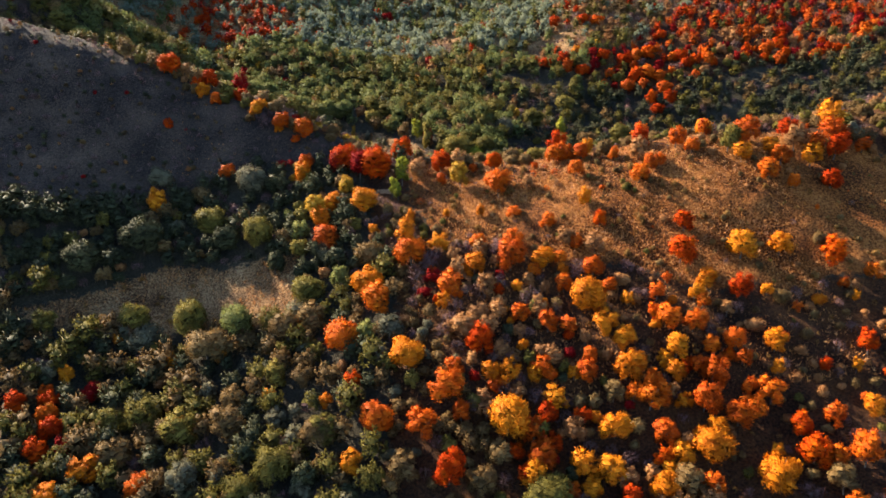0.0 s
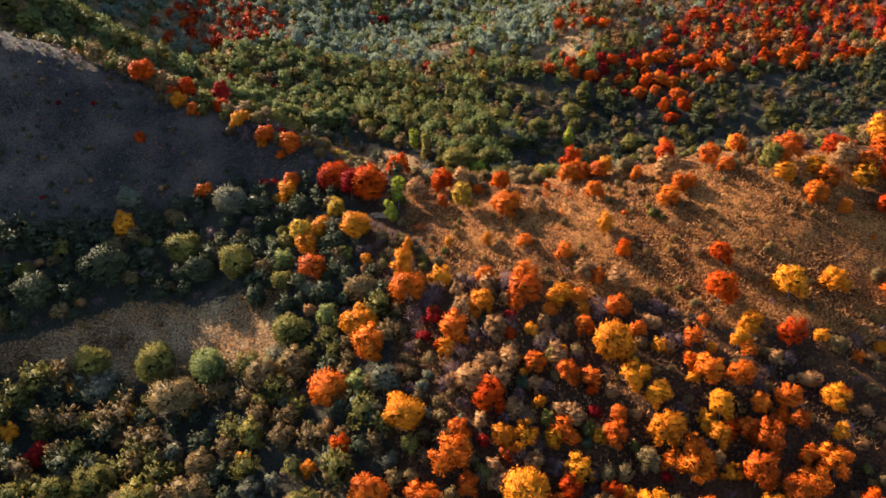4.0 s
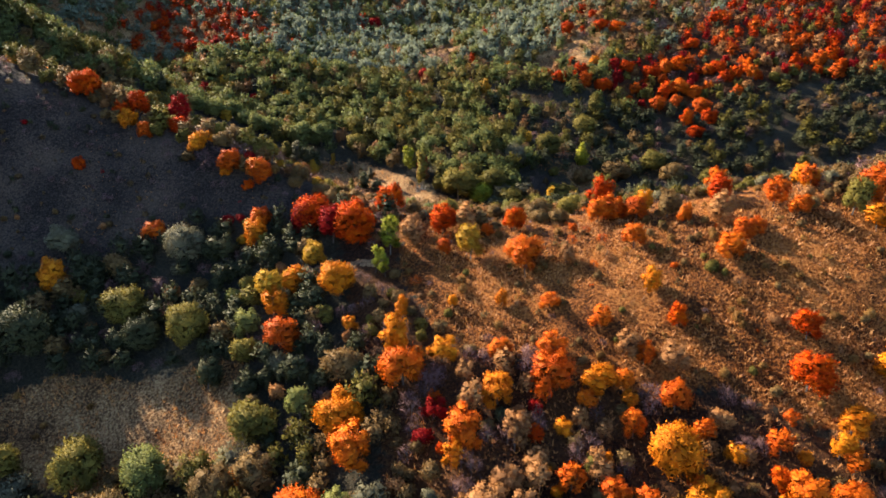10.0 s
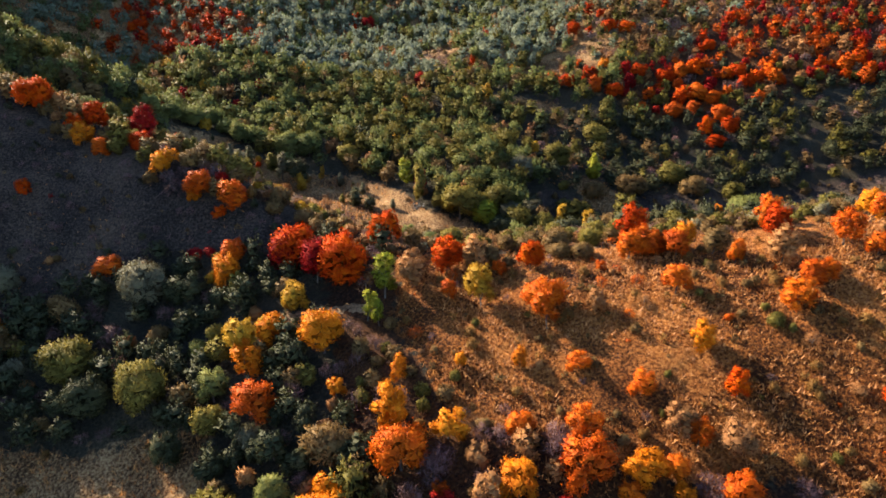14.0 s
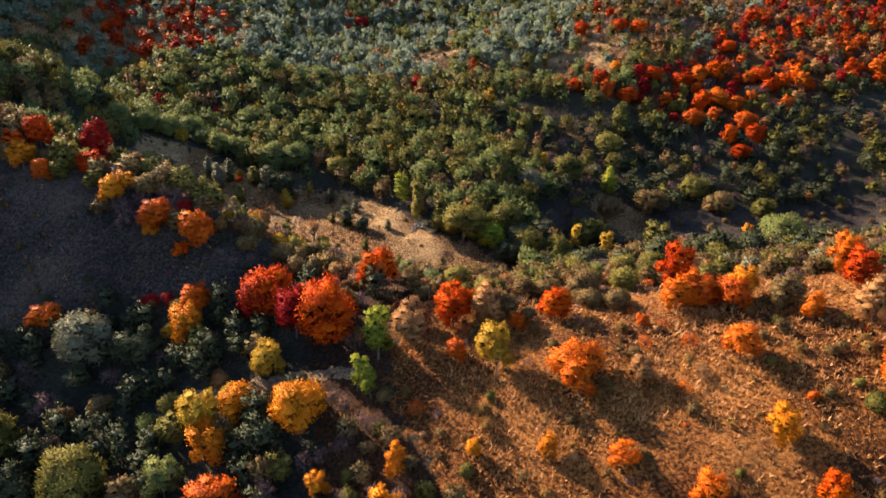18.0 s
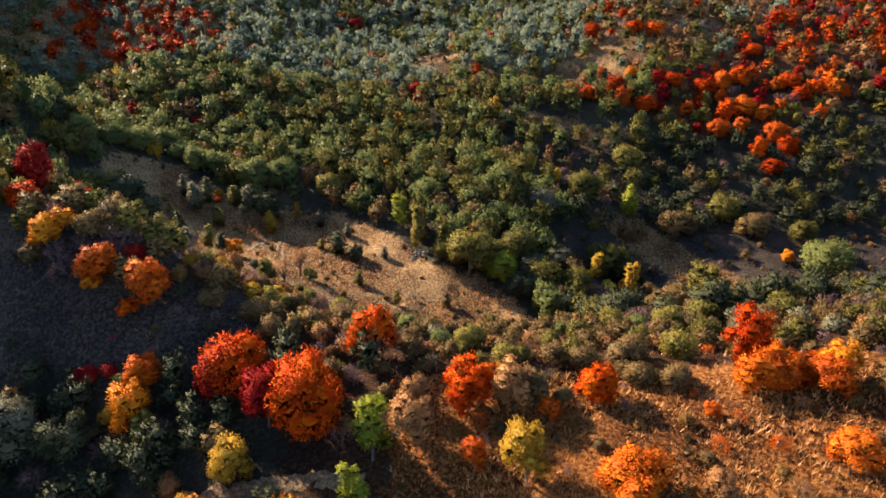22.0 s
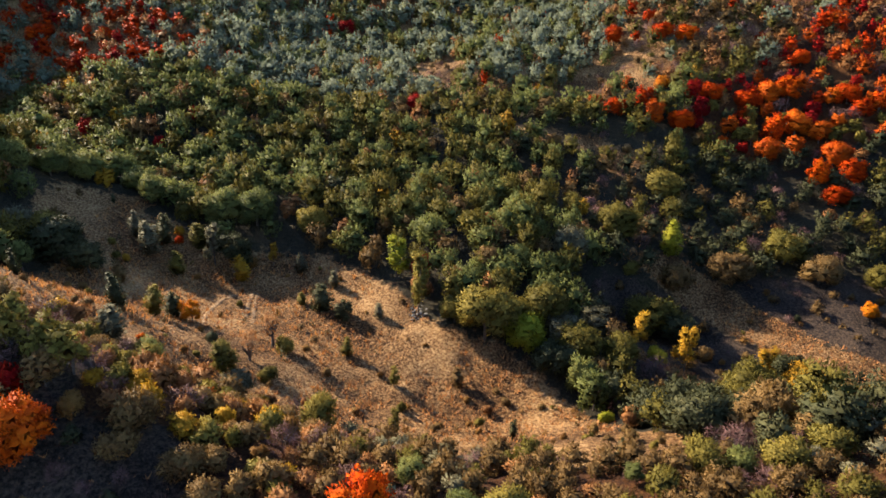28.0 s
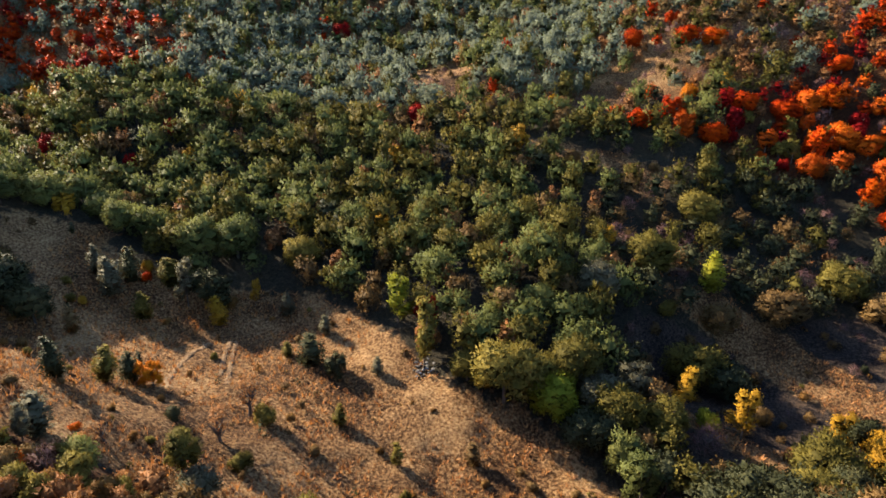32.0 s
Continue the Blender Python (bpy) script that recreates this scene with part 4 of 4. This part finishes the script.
grove("orange", "round", "sunlit hillside", [(11.7, 98.4, 5.2), (20, 98.5, 2.6), (23, 100.6, 2.7), (-5.6, 101.7, 5.5), (12.4, 102.5, 3.6), (6.2, 103.6, 2.8), (60.7, 103.9, 2.3)])
grove("red", "round", "far hillside", [(73.1, 213.9, 5.4), (78.2, 218, 5), (71.5, 218.6, 4.5), (86.9, 236, 5.6), (51.7, 235.6, 5.6), (76.7, 240.7, 5.2), (67.3, 240.5, 5.7), (60.2, 243.2, 5.3), (45.4, 242.6, 5.2), (38.7, 241.6, 5.3), (83.3, 249.5, 5.3), (44.2, 251.9, 3.3), (30.4, 248.1, 3.1), (61.1, 262.5, 5.7), (-83.2, 273.9, 4), (56.8, 265.1, 6.1), (-102.4, 275.9, 4.6), (-100, 276.9, 5.4), (46.3, 271.7, 5.6), (55.4, 273, 3.9), (-17.8, 314.3, 5.5)])
grove("red", "round", "hillside meadow", [(70, 109.2, 4.1), (64, 115.3, 4.3), (39.1, 121.2, 3.4), (10.4, 126.5, 3), (-0.5, 126.9, 3.7), (10.1, 126.9, 3.3), (-0.2, 127.9, 3.9), (23.1, 128.1, 4.3)])
grove("red", "round", "scrubby ridge", [(-8.7, 135.5, 4.8), (-62.9, 142.4, 2.3), (-47.6, 149, 3.5), (-56.5, 154, 4.1), (-66.1, 155.1, 6.3)])
grove("red", "round", "shaded gully", [(-14.1, 127.2, 7.3), (-21.5, 131.5, 6.1)])
grove("red", "round", "shaded wood", [(-58.8, 73.1, 3.9), (-59, 77.1, 3.8), (-66, 80.2, 3.7), (-61.7, 82.3, 3.2)])
grove("red", "round", "sunlit hillside", [(48.7, 65.8, 4), (0.8, 66, 4.5), (48.7, 69.3, 3.2), (49, 69.4, 2.4), (14.9, 72.9, 3.4), (62.3, 79.2, 3), (-13.5, 79.9, 3.2), (6, 82.9, 4.6), (32.5, 86, 2), (46.5, 87.8, 3.8), (61.9, 91.8, 4.5), (39.2, 94.7, 4.6), (41, 99.3, 3.1), (66.8, 103.3, 3.3), (27.8, 103.9, 2.8)])
grove("russet", "bush", "hillside meadow", [(35.9, 106.4, 2.3), (21.7, 115.6, 1.9), (-4.4, 116.4, 1.7)])
grove("russet", "bush", "sunlit hillside", [(52.8, 79.7, 2.2), (47.2, 83.3, 3.1), (29.5, 92.8, 2.9), (38.3, 101.6, 1.9)])
grove("russet", "round", "far hillside", [(-29.7, 225, 2.8)])
grove("russet", "round", "hillside meadow", [(64, 111.8, 3.9), (16.4, 116.1, 2.6), (37.4, 116.7, 3.5), (-4.9, 124.6, 3.9), (3.5, 126.4, 3.7), (-5.1, 127.6, 3.1)])
grove("russet", "round", "scrubby ridge", [(-63.2, 156.2, 3.2)])
grove("russet", "round", "sunlit hillside", [(17.7, 70.9, 3.5), (43.8, 85.4, 2.3), (3, 85.8, 4.3), (5.5, 88.3, 3.6), (26.2, 99.5, 3.7), (1.8, 101.1, 2.7), (21.5, 101.8, 3.3)])
grove("amber", "bush", "hillside meadow", [(3.2, 132.2, 1.8)])
grove("straw", "bush", "scrubby ridge", [(-30.5, 153.4, 2.2), (-28.6, 156.2, 2.4)])
grove("gold", "bush", "shaded gully", [(-26, 118.5, 2.4), (-23.1, 120.9, 3.5), (-32.5, 130.3, 2.1)])
grove("amber", "round", "hillside meadow", [(29.2, 124.5, 3.1)])
grove("brown", "bush", "hillside meadow", [(7.6, 127.1, 2.2), (13.9, 130.3, 2.5)])
grove("brown", "bush", "scrubby ridge", [(-37.8, 163, 1.2)])
grove("brown", "bush", "shaded gully", [(-37.5, 123.1, 3.1)])
grove("green", "bush", "shaded gully", [(-31.4, 119.8, 3)])
grove("grey", "bush", "scrubby ridge", [(-27.4, 161.4, 1.6)])
grove("grey", "bush", "shaded gully", [(-41.9, 126.8, 2.8)])
grove("lime", "bush", "hillside meadow", [(26.3, 109.2, 2)])
grove("olive", "bush", "hillside meadow", [(3.2, 127.7, 2.9)])
grove("olive", "bush", "scrubby ridge", [(-31.4, 152.2, 2.5), (-27.4, 156.6, 2.4), (-33.4, 159.8, 1.3)])
grove("olive", "bush", "shaded gully", [(-29.6, 121.8, 3.1), (-20.3, 124.2, 2.3), (-32, 132.6, 2.6)])
grove("olive", "round", "scrubby ridge", [(-29.9, 155.6, 2.7)])
grove("juniper", "round", "shaded gully", [(-36.6, 128, 3.3)])
grove("orange", "bush", "hillside meadow", [(-4.4, 116.5, 2), (21.9, 119.1, 1.7), (18, 120, 1.9), (20.4, 122.4, 1.5), (0.3, 125.3, 1.9), (22.7, 132.9, 1.4)])
grove("orange", "bush", "scrubby ridge", [(-33.4, 155.2, 1.9), (-34.2, 163.5, 1.4)])
grove("orange", "round", "hillside meadow", [(33.2, 118.9, 1.7), (27.7, 125.1, 3.1), (24.7, 128.2, 3.3), (1.2, 129.4, 2.3)])
grove("russet", "bush", "hillside meadow", [(25.3, 122.4, 1.7), (32.6, 122.4, 3), (-6.6, 126, 2.1), (-5, 127.8, 2.7), (6.1, 136, 3.1)])
grove("russet", "bush", "scrubby ridge", [(-30.9, 150.6, 1.7), (-32.9, 162.2, 1.8)])
grove("russet", "bush", "shaded gully", [(-41.4, 122.3, 2.6), (-24.9, 123.5, 2.6)])
grove("olive", "slender", "valley meadow", [(-5.3, 186.9, 5.4), (-26.4, 164.1, 3.4), (-8.5, 173.1, 2.2), (-8.1, 161.6, 2.4)])
grove("olive", "round", "valley meadow", [(-0.1, 184, 5.3), (4, 181, 8.3), (7.7, 181.6, 6.3), (12.4, 182.7, 7), (15.9, 177.1, 6.2), (-23.6, 209.2, 6.1), (-60.2, 193.9, 5.7)])
grove("lime", "round", "valley meadow", [(9.5, 179.1, 6.2)])
grove("grey", "round", "valley meadow", [(14.5, 179.7, 5.5)])
grove("grey", "round", "valley path", [(19, 181.8, 5), (19.8, 199.4, 7)])
grove("olive", "round", "valley path", [(37.6, 171.7, 7.4)])
grove("juniper", "round", "valley meadow", [(12.5, 174.8, 6), (-57.7, 192.3, 7.7), (-53.1, 190.6, 5.9), (-34.9, 201.7, 5), (-16, 187.2, 3.3)])
grove("olive", "round", "valley path", [(21.5, 176.7, 5.6), (30.8, 189.5, 8), (30, 206.4, 7.8), (57.9, 202.2, 7.5)])
grove("gold", "slender", "valley path", [(26, 182.2, 4.4), (31.3, 177.9, 5), (42, 176.7, 4.8)])
grove("juniper", "round", "valley path", [(33.7, 188.4, 6.8)])
grove("lime", "bush", "valley path", [(28.1, 179.5, 3.5), (26.1, 171.2, 1.9)])
grove("gold", "round", "valley path", [(46.9, 173.4, 6.3)])
# two olive shrubs, put in darker leaves to dim this shaded edge
grove("juniper", "bush", "valley path", [(21.3, 153.1, 6.7)])
grove("brown", "bush", "valley path", [(28.1, 153.9, 7)])
grove("olive", "bush", "valley path", [(30.4, 199.6, 3.2), (26.5, 171.3, 2.5)])
grove("olive", "bush", "valley path", [(32.1, 152.8, 6.6)])
grove("lime", "slender", "valley meadow", [(-8.6, 195.3, 4.8)])
grove("green", "round", "valley meadow", [(-68, 212, 6.5), (-64.5, 216.5, 7), (-60, 219.5, 6.8), (-55.5, 217.5, 6.4), (-70.5, 207, 6), (-52, 214.5, 5.8), (10.2, 194.3, 5.3), (-38.5, 210.1, 7.3), (-33.6, 210.7, 8.3)])
grove("grey", "cone", "valley meadow", [(-51.4, 203.7, 2), (-48.6, 200.9, 2.5), (-24.7, 200.5, 1.5), (-18.4, 195.5, 1.3), (-11, 186.9, 1.2)])
grove("juniper", "cone", "valley meadow", [(-47.2, 204.1, 2.3), (-40.7, 172.8, 1.9), (-37.3, 179.9, 1.7), (-19.8, 190.1, 2.4)])
grove("olive", "cone", "valley meadow", [(-42, 204.9, 2.5), (-43.6, 198, 2), (-38.6, 177.2, 1.8), (-22.9, 191.6, 1.2), (-14.8, 178.5, 1.2)])
grove("grey", "slender", "valley meadow", [(-38.8, 201.9, 4.7), (-35.3, 159.2, 2.1)])
grove("gold", "cone", "valley meadow", [(-33.8, 199.4, 1.8)])
grove("amber", "round", "valley meadow", [(-35, 179.6, 2.8)])
grove("gold", "slender", "valley meadow", [(-29.5, 202.7, 2.4)])
grove("russet", "bare", "valley meadow", [(-25.6, 171.2, 2.7), (-32.2, 163.8, 1.7), (-24.5, 178, 2.9), (-11.6, 164, 1.7)])
grove("olive", "bush", "valley meadow", [(-22.6, 177.1, 2.9), (-52.2, 197.2, 1.7), (-48.1, 180.6, 1.3), (-22.8, 168.2, 2.6)])
grove("brown", "cone", "valley meadow", [(-0.1, 173.8, 1.3), (-48.7, 190.6, 1.6)])
grove("lime", "bush", "valley meadow", [(16.3, 164.3, 2.3)])
grove("juniper", "bush", "valley meadow", [(-30.3, 172.5, 2.5)])
grove("amber", "round", "valley path", [(64.3, 187.8, 2.7)])
grove("juniper", "bush", "valley path", [(46.7, 178.9, 5.5)])
grove("gold", "bush", "valley path", [(54.8, 172.3, 3.6)])
grove("olive", "round", "valley path", [(70.7, 194.9, 5.8)])
grove("juniper", "oak", "valley path", [(27.0, 165.0, 5.8), (36.0, 166.0, 5.4)])
grove("olive", "oak", "valley path", [(31.6, 165.4, 5.6), (42.0, 167.0, 6.0)])
grove("red", "bush", "valley meadow", [(-45.3, 204.8, 1.8)])
grove("gold", "bush", "valley meadow", [(-45.6, 206.7, 2.2), (-50.8, 197.4, 1.5)])
grove("straw", "bush", "valley meadow", [(-32.9, 202.5, 2.4), (-40.5, 198, 1.3), (-20.2, 178.2, 1.3), (-4.3, 180.2, 1)])
grove("brown", "bush", "valley meadow", [(-50.1, 183, 1.6), (-16.9, 173.4, 1.5)])
grove("grey", "bush", "valley meadow", [(-24.4, 162.5, 3.6)])
grove("lime", "cone", "valley path", [(38.7, 203.8, 2.8)])
grove("brown", "bush", "valley path", [(34.4, 202.4, 2.3), (37.6, 197.9, 6.7), (36.2, 182.4, 3.4)])
grove("brown", "round", "valley path", [(46.7, 198.1, 7.6), (61.2, 196.7, 6.7)])
grove("mauve", "airy", "valley path", [(53.9, 204.7, 4.7), (26.1, 175.4, 4.6)])
grove("russet", "bush", "valley path", [(36.2, 175.8, 2.4)])


def stone_material():
    m, n, l = material("stone")
    geo, tex, info = n.new("ShaderNodeNewGeometry"), n.new("ShaderNodeTexNoise"), n.new("ShaderNodeObjectInfo")
    tex.inputs["Scale"].default_value, tex.inputs["Detail"].default_value = 5.0, 6.0
    l.new(geo.outputs["Position"], tex.inputs["Vector"])
    add = n.new("ShaderNodeMath")
    add.operation, add.inputs[1].default_value = "MULTIPLY_ADD", 0.3
    l.new(info.outputs["Random"], add.inputs[0])
    l.new(tex.outputs["Fac"], add.inputs[2])
    r = ramp(n, [(0.35, (0.03, 0.028, 0.026)), (0.6, (0.07, 0.066, 0.062)), (0.9, (0.15, 0.14, 0.13))])
    l.new(add.outputs[0], r.inputs["Fac"])
    p, b, out = n.new("ShaderNodeBsdfPrincipled"), n.new("ShaderNodeBump"), n.new("ShaderNodeOutputMaterial")
    p.inputs["Roughness"].default_value = 0.85
    b.inputs["Distance"].default_value = 0.05
    l.new(tex.outputs["Fac"], b.inputs["Height"])
    l.new(b.outputs[0], p.inputs["Normal"])
    l.new(r.outputs["Color"], p.inputs["Base Color"])
    l.new(p.outputs[0], out.inputs["Surface"])
    return m


def build_stones():
    """Loose field stones cleared to the foot of the valley forest."""
    rng = np.random.default_rng(77)
    mat = stone_material()
    forms = []
    for k in range(4):
        bm = bmesh.new()
        bmesh.ops.create_icosphere(bm, subdivisions=2, radius=0.5)
        push = rng.normal(0, 1, (3, 3))
        for v in bm.verts:
            v.co *= 1 + 0.16 * math.sin(3.1 * v.co.dot(Vector(push[0]))) + 0.10 * math.sin(5.3 * v.co.dot(Vector(push[1])))
            v.co.z *= 0.62
        me = bpy.data.meshes.new("stone")
        bm.to_mesh(me)
        bm.free()
        me.materials.append(mat)
        forms.append(me)
    for k in range(34):
        a, r = rng.uniform(0, 6.28), 1.9 * math.sqrt(rng.uniform(0, 1))
        x, y, size = -6.3 + 1.5 * r * math.cos(a), 187.2 + 0.8 * r * math.sin(a), float(rng.uniform(0.2, 0.55))
        ob = new("field_stone", forms[k % 4])
        ob.matrix_basis = Matrix.LocRotScale((x, y, float(ground(x, y)) + 0.12 * size), Euler((float(rng.normal(0, 0.2)), float(rng.normal(0, 0.2)), float(rng.uniform(0, 6.28)))), (size * float(rng.uniform(0.8, 1.4)), size, size))
        PLANTED.append((x, y, 0.6))
        tagged(ob, "rough grey field stone lying in the dry valley grass", "stone", "stones at the forest edge")


build_stones()
sow()
sow_outskirts()


def build_loose():
    """The woods past counting: every kind is one mesh of small crowns."""
    rng = np.random.default_rng(23)
    tiers = ((0, 560, 0.064, 1), (1, 260, 0.078, 1), (2, 45, 0.20, 0), (3, 480, 0.060, 1), (4, 800, 0.050, 1), (5, 50, 0.19, 1))
    small = {(s, tier): [leaf_mesh(s, np.random.default_rng(300 + k), count, s, leaf, body, 0.2) for k in range(5)] for s in SHAPES for tier, count, leaf, body in tiers}
    for kind, rows in LOOSE.items():
        vs, fs, ns, base = [], [], [], 0
        for shape, x, y, width, tall, turn, tier in rows:
            v, f, nv = small[(shape, tier or 2 if tier or width < 1.3 else 1 if y > 262 else 3 if y > 218 or y > 135 and width < 3.4 else 4 if y > 135 else 0)][int(rng.integers(5))]
            c, s = math.cos(turn), math.sin(turn)
            w = np.stack((v[:, 0] * c - v[:, 1] * s, v[:, 0] * s + v[:, 1] * c, v[:, 2] * tall), -1) * width + np.array((x, y, float(ground(x, y)) - 0.1))
            vs.append(w)
            ns.append(np.stack((nv[:, 0] * c - nv[:, 1] * s, nv[:, 0] * s + nv[:, 1] * c, nv[:, 2]), -1))
            fs.append(f + base)
            base += len(w)
        me = mesh_of("woods", np.concatenate(vs), np.concatenate(fs), [LEAF[kind]], np.concatenate(ns))
        tagged(new(kind + "_woods", me), "dense woods and scrub with " + WORDS[kind], "woods", kind="stuff")


build_loose()


# ---- dry grass ----
def straw_material():
    m, n, l = material("straw")
    geo, tex = n.new("ShaderNodeNewGeometry"), n.new("ShaderNodeTexNoise")
    tex.inputs["Scale"].default_value = 0.7
    l.new(geo.outputs["Position"], tex.inputs["Vector"])
    add = n.new("ShaderNodeMath")
    add.operation, add.inputs[1].default_value = "MULTIPLY_ADD", 0.55
    l.new(geo.outputs["Random Per Island"], add.inputs[0])
    l.new(tex.outputs["Fac"], add.inputs[2])
    r = ramp(n, [(0.35, (0.0599, 0.018, 0.004)), (0.52, (0.162, 0.0545, 0.00977)), (0.70, (0.283, 0.106, 0.0223)), (0.95, (0.411, 0.18, 0.0467))])
    l.new(add.outputs[0], r.inputs["Fac"])
    p, t, mix, out = n.new("ShaderNodeBsdfPrincipled"), n.new("ShaderNodeBsdfTranslucent"), n.new("ShaderNodeMixShader"), n.new("ShaderNodeOutputMaterial")
    p.inputs["Roughness"].default_value = 0.7
    mix.inputs["Fac"].default_value = 0.35
    l.new(r.outputs["Color"], p.inputs["Base Color"])
    l.new(r.outputs["Color"], t.inputs["Color"])
    l.new(p.outputs[0], mix.inputs[1])
    l.new(t.outputs[0], mix.inputs[2])
    l.new(mix.outputs[0], out.inputs["Surface"])
    return m


def build_grass():
    """Tussocks of five leaning blades over the meadows."""
    rng = np.random.default_rng(41)
    full = {"meadow": 1.0, "clearing": 0.9, "valley_meadow": 0.9, "orange_ridge": 0.8, "thin_slope": 0.5, "grassy_strip": 1.0, "valley_scrub": 0.3, "bare_slope": 0.7, "orange_slope": 0.35, "twig_slope": 0.4, "shady_slope": 0.3, "ridge_scrub": 0.3, "russet_scrub": 0.2}
    spots = []
    for x0, x1, y0, y1, step in ((-16, 62, 76, 136, 0.33), (-80, -24, 94, 114, 0.4), (-58, 62, 160, 222, 0.46), (10, 64, 222, 274, 1.0), (-62, -20, 126, 158, 0.7)):
        for y in np.arange(y0, y1, step):
            for x in np.arange(x0, x1, step):
                px, py = x + rng.uniform(-0.5, 0.5) * step, y + rng.uniform(-0.5, 0.5) * step
                if rng.uniform() < full.get(region(px, py), 0.0) * (0.75 + 0.5 * math.sin(1.9 * px + 2 * math.sin(0.8 * py)) * math.sin(1.7 * py + 2 * math.sin(0.9 * px))):
                    spots.append((px, py))
    p = np.array(spots)
    n = len(p)
    base = np.stack((p[:, 0], p[:, 1], ground(p[:, 0], p[:, 1]) + 0.02), -1)
    size = 0.16 + 0.55 * rng.uniform(0, 1, n) ** 2.0
    vs = []
    for _ in range(5):
        a, lean = rng.uniform(0, 6.28, n), rng.uniform(0.3, 1.0, n)
        out = np.stack((np.cos(a), np.sin(a), np.zeros(n)), -1)
        side = np.stack((-np.sin(a), np.cos(a), np.zeros(n)), -1)
        foot = base + out * (size * 0.12)[:, None]
        tip = base + out * (size * lean)[:, None] + np.array((0, 0, 1.0)) * (size * rng.uniform(0.5, 1.1, n))[:, None]
        vs.append(np.stack((foot - side * (size * 0.11)[:, None], foot + side * (size * 0.11)[:, None], tip), 1))
    v = np.stack(vs, 1).reshape(-1, 3)
    me = mesh_of("grass", v, np.arange(len(v)).reshape(-1, 3), [straw_material()])
    tagged(new("dry_grass", me), "tussocks of dry straw-coloured grass over the meadows", "grass", kind="stuff")


build_grass()
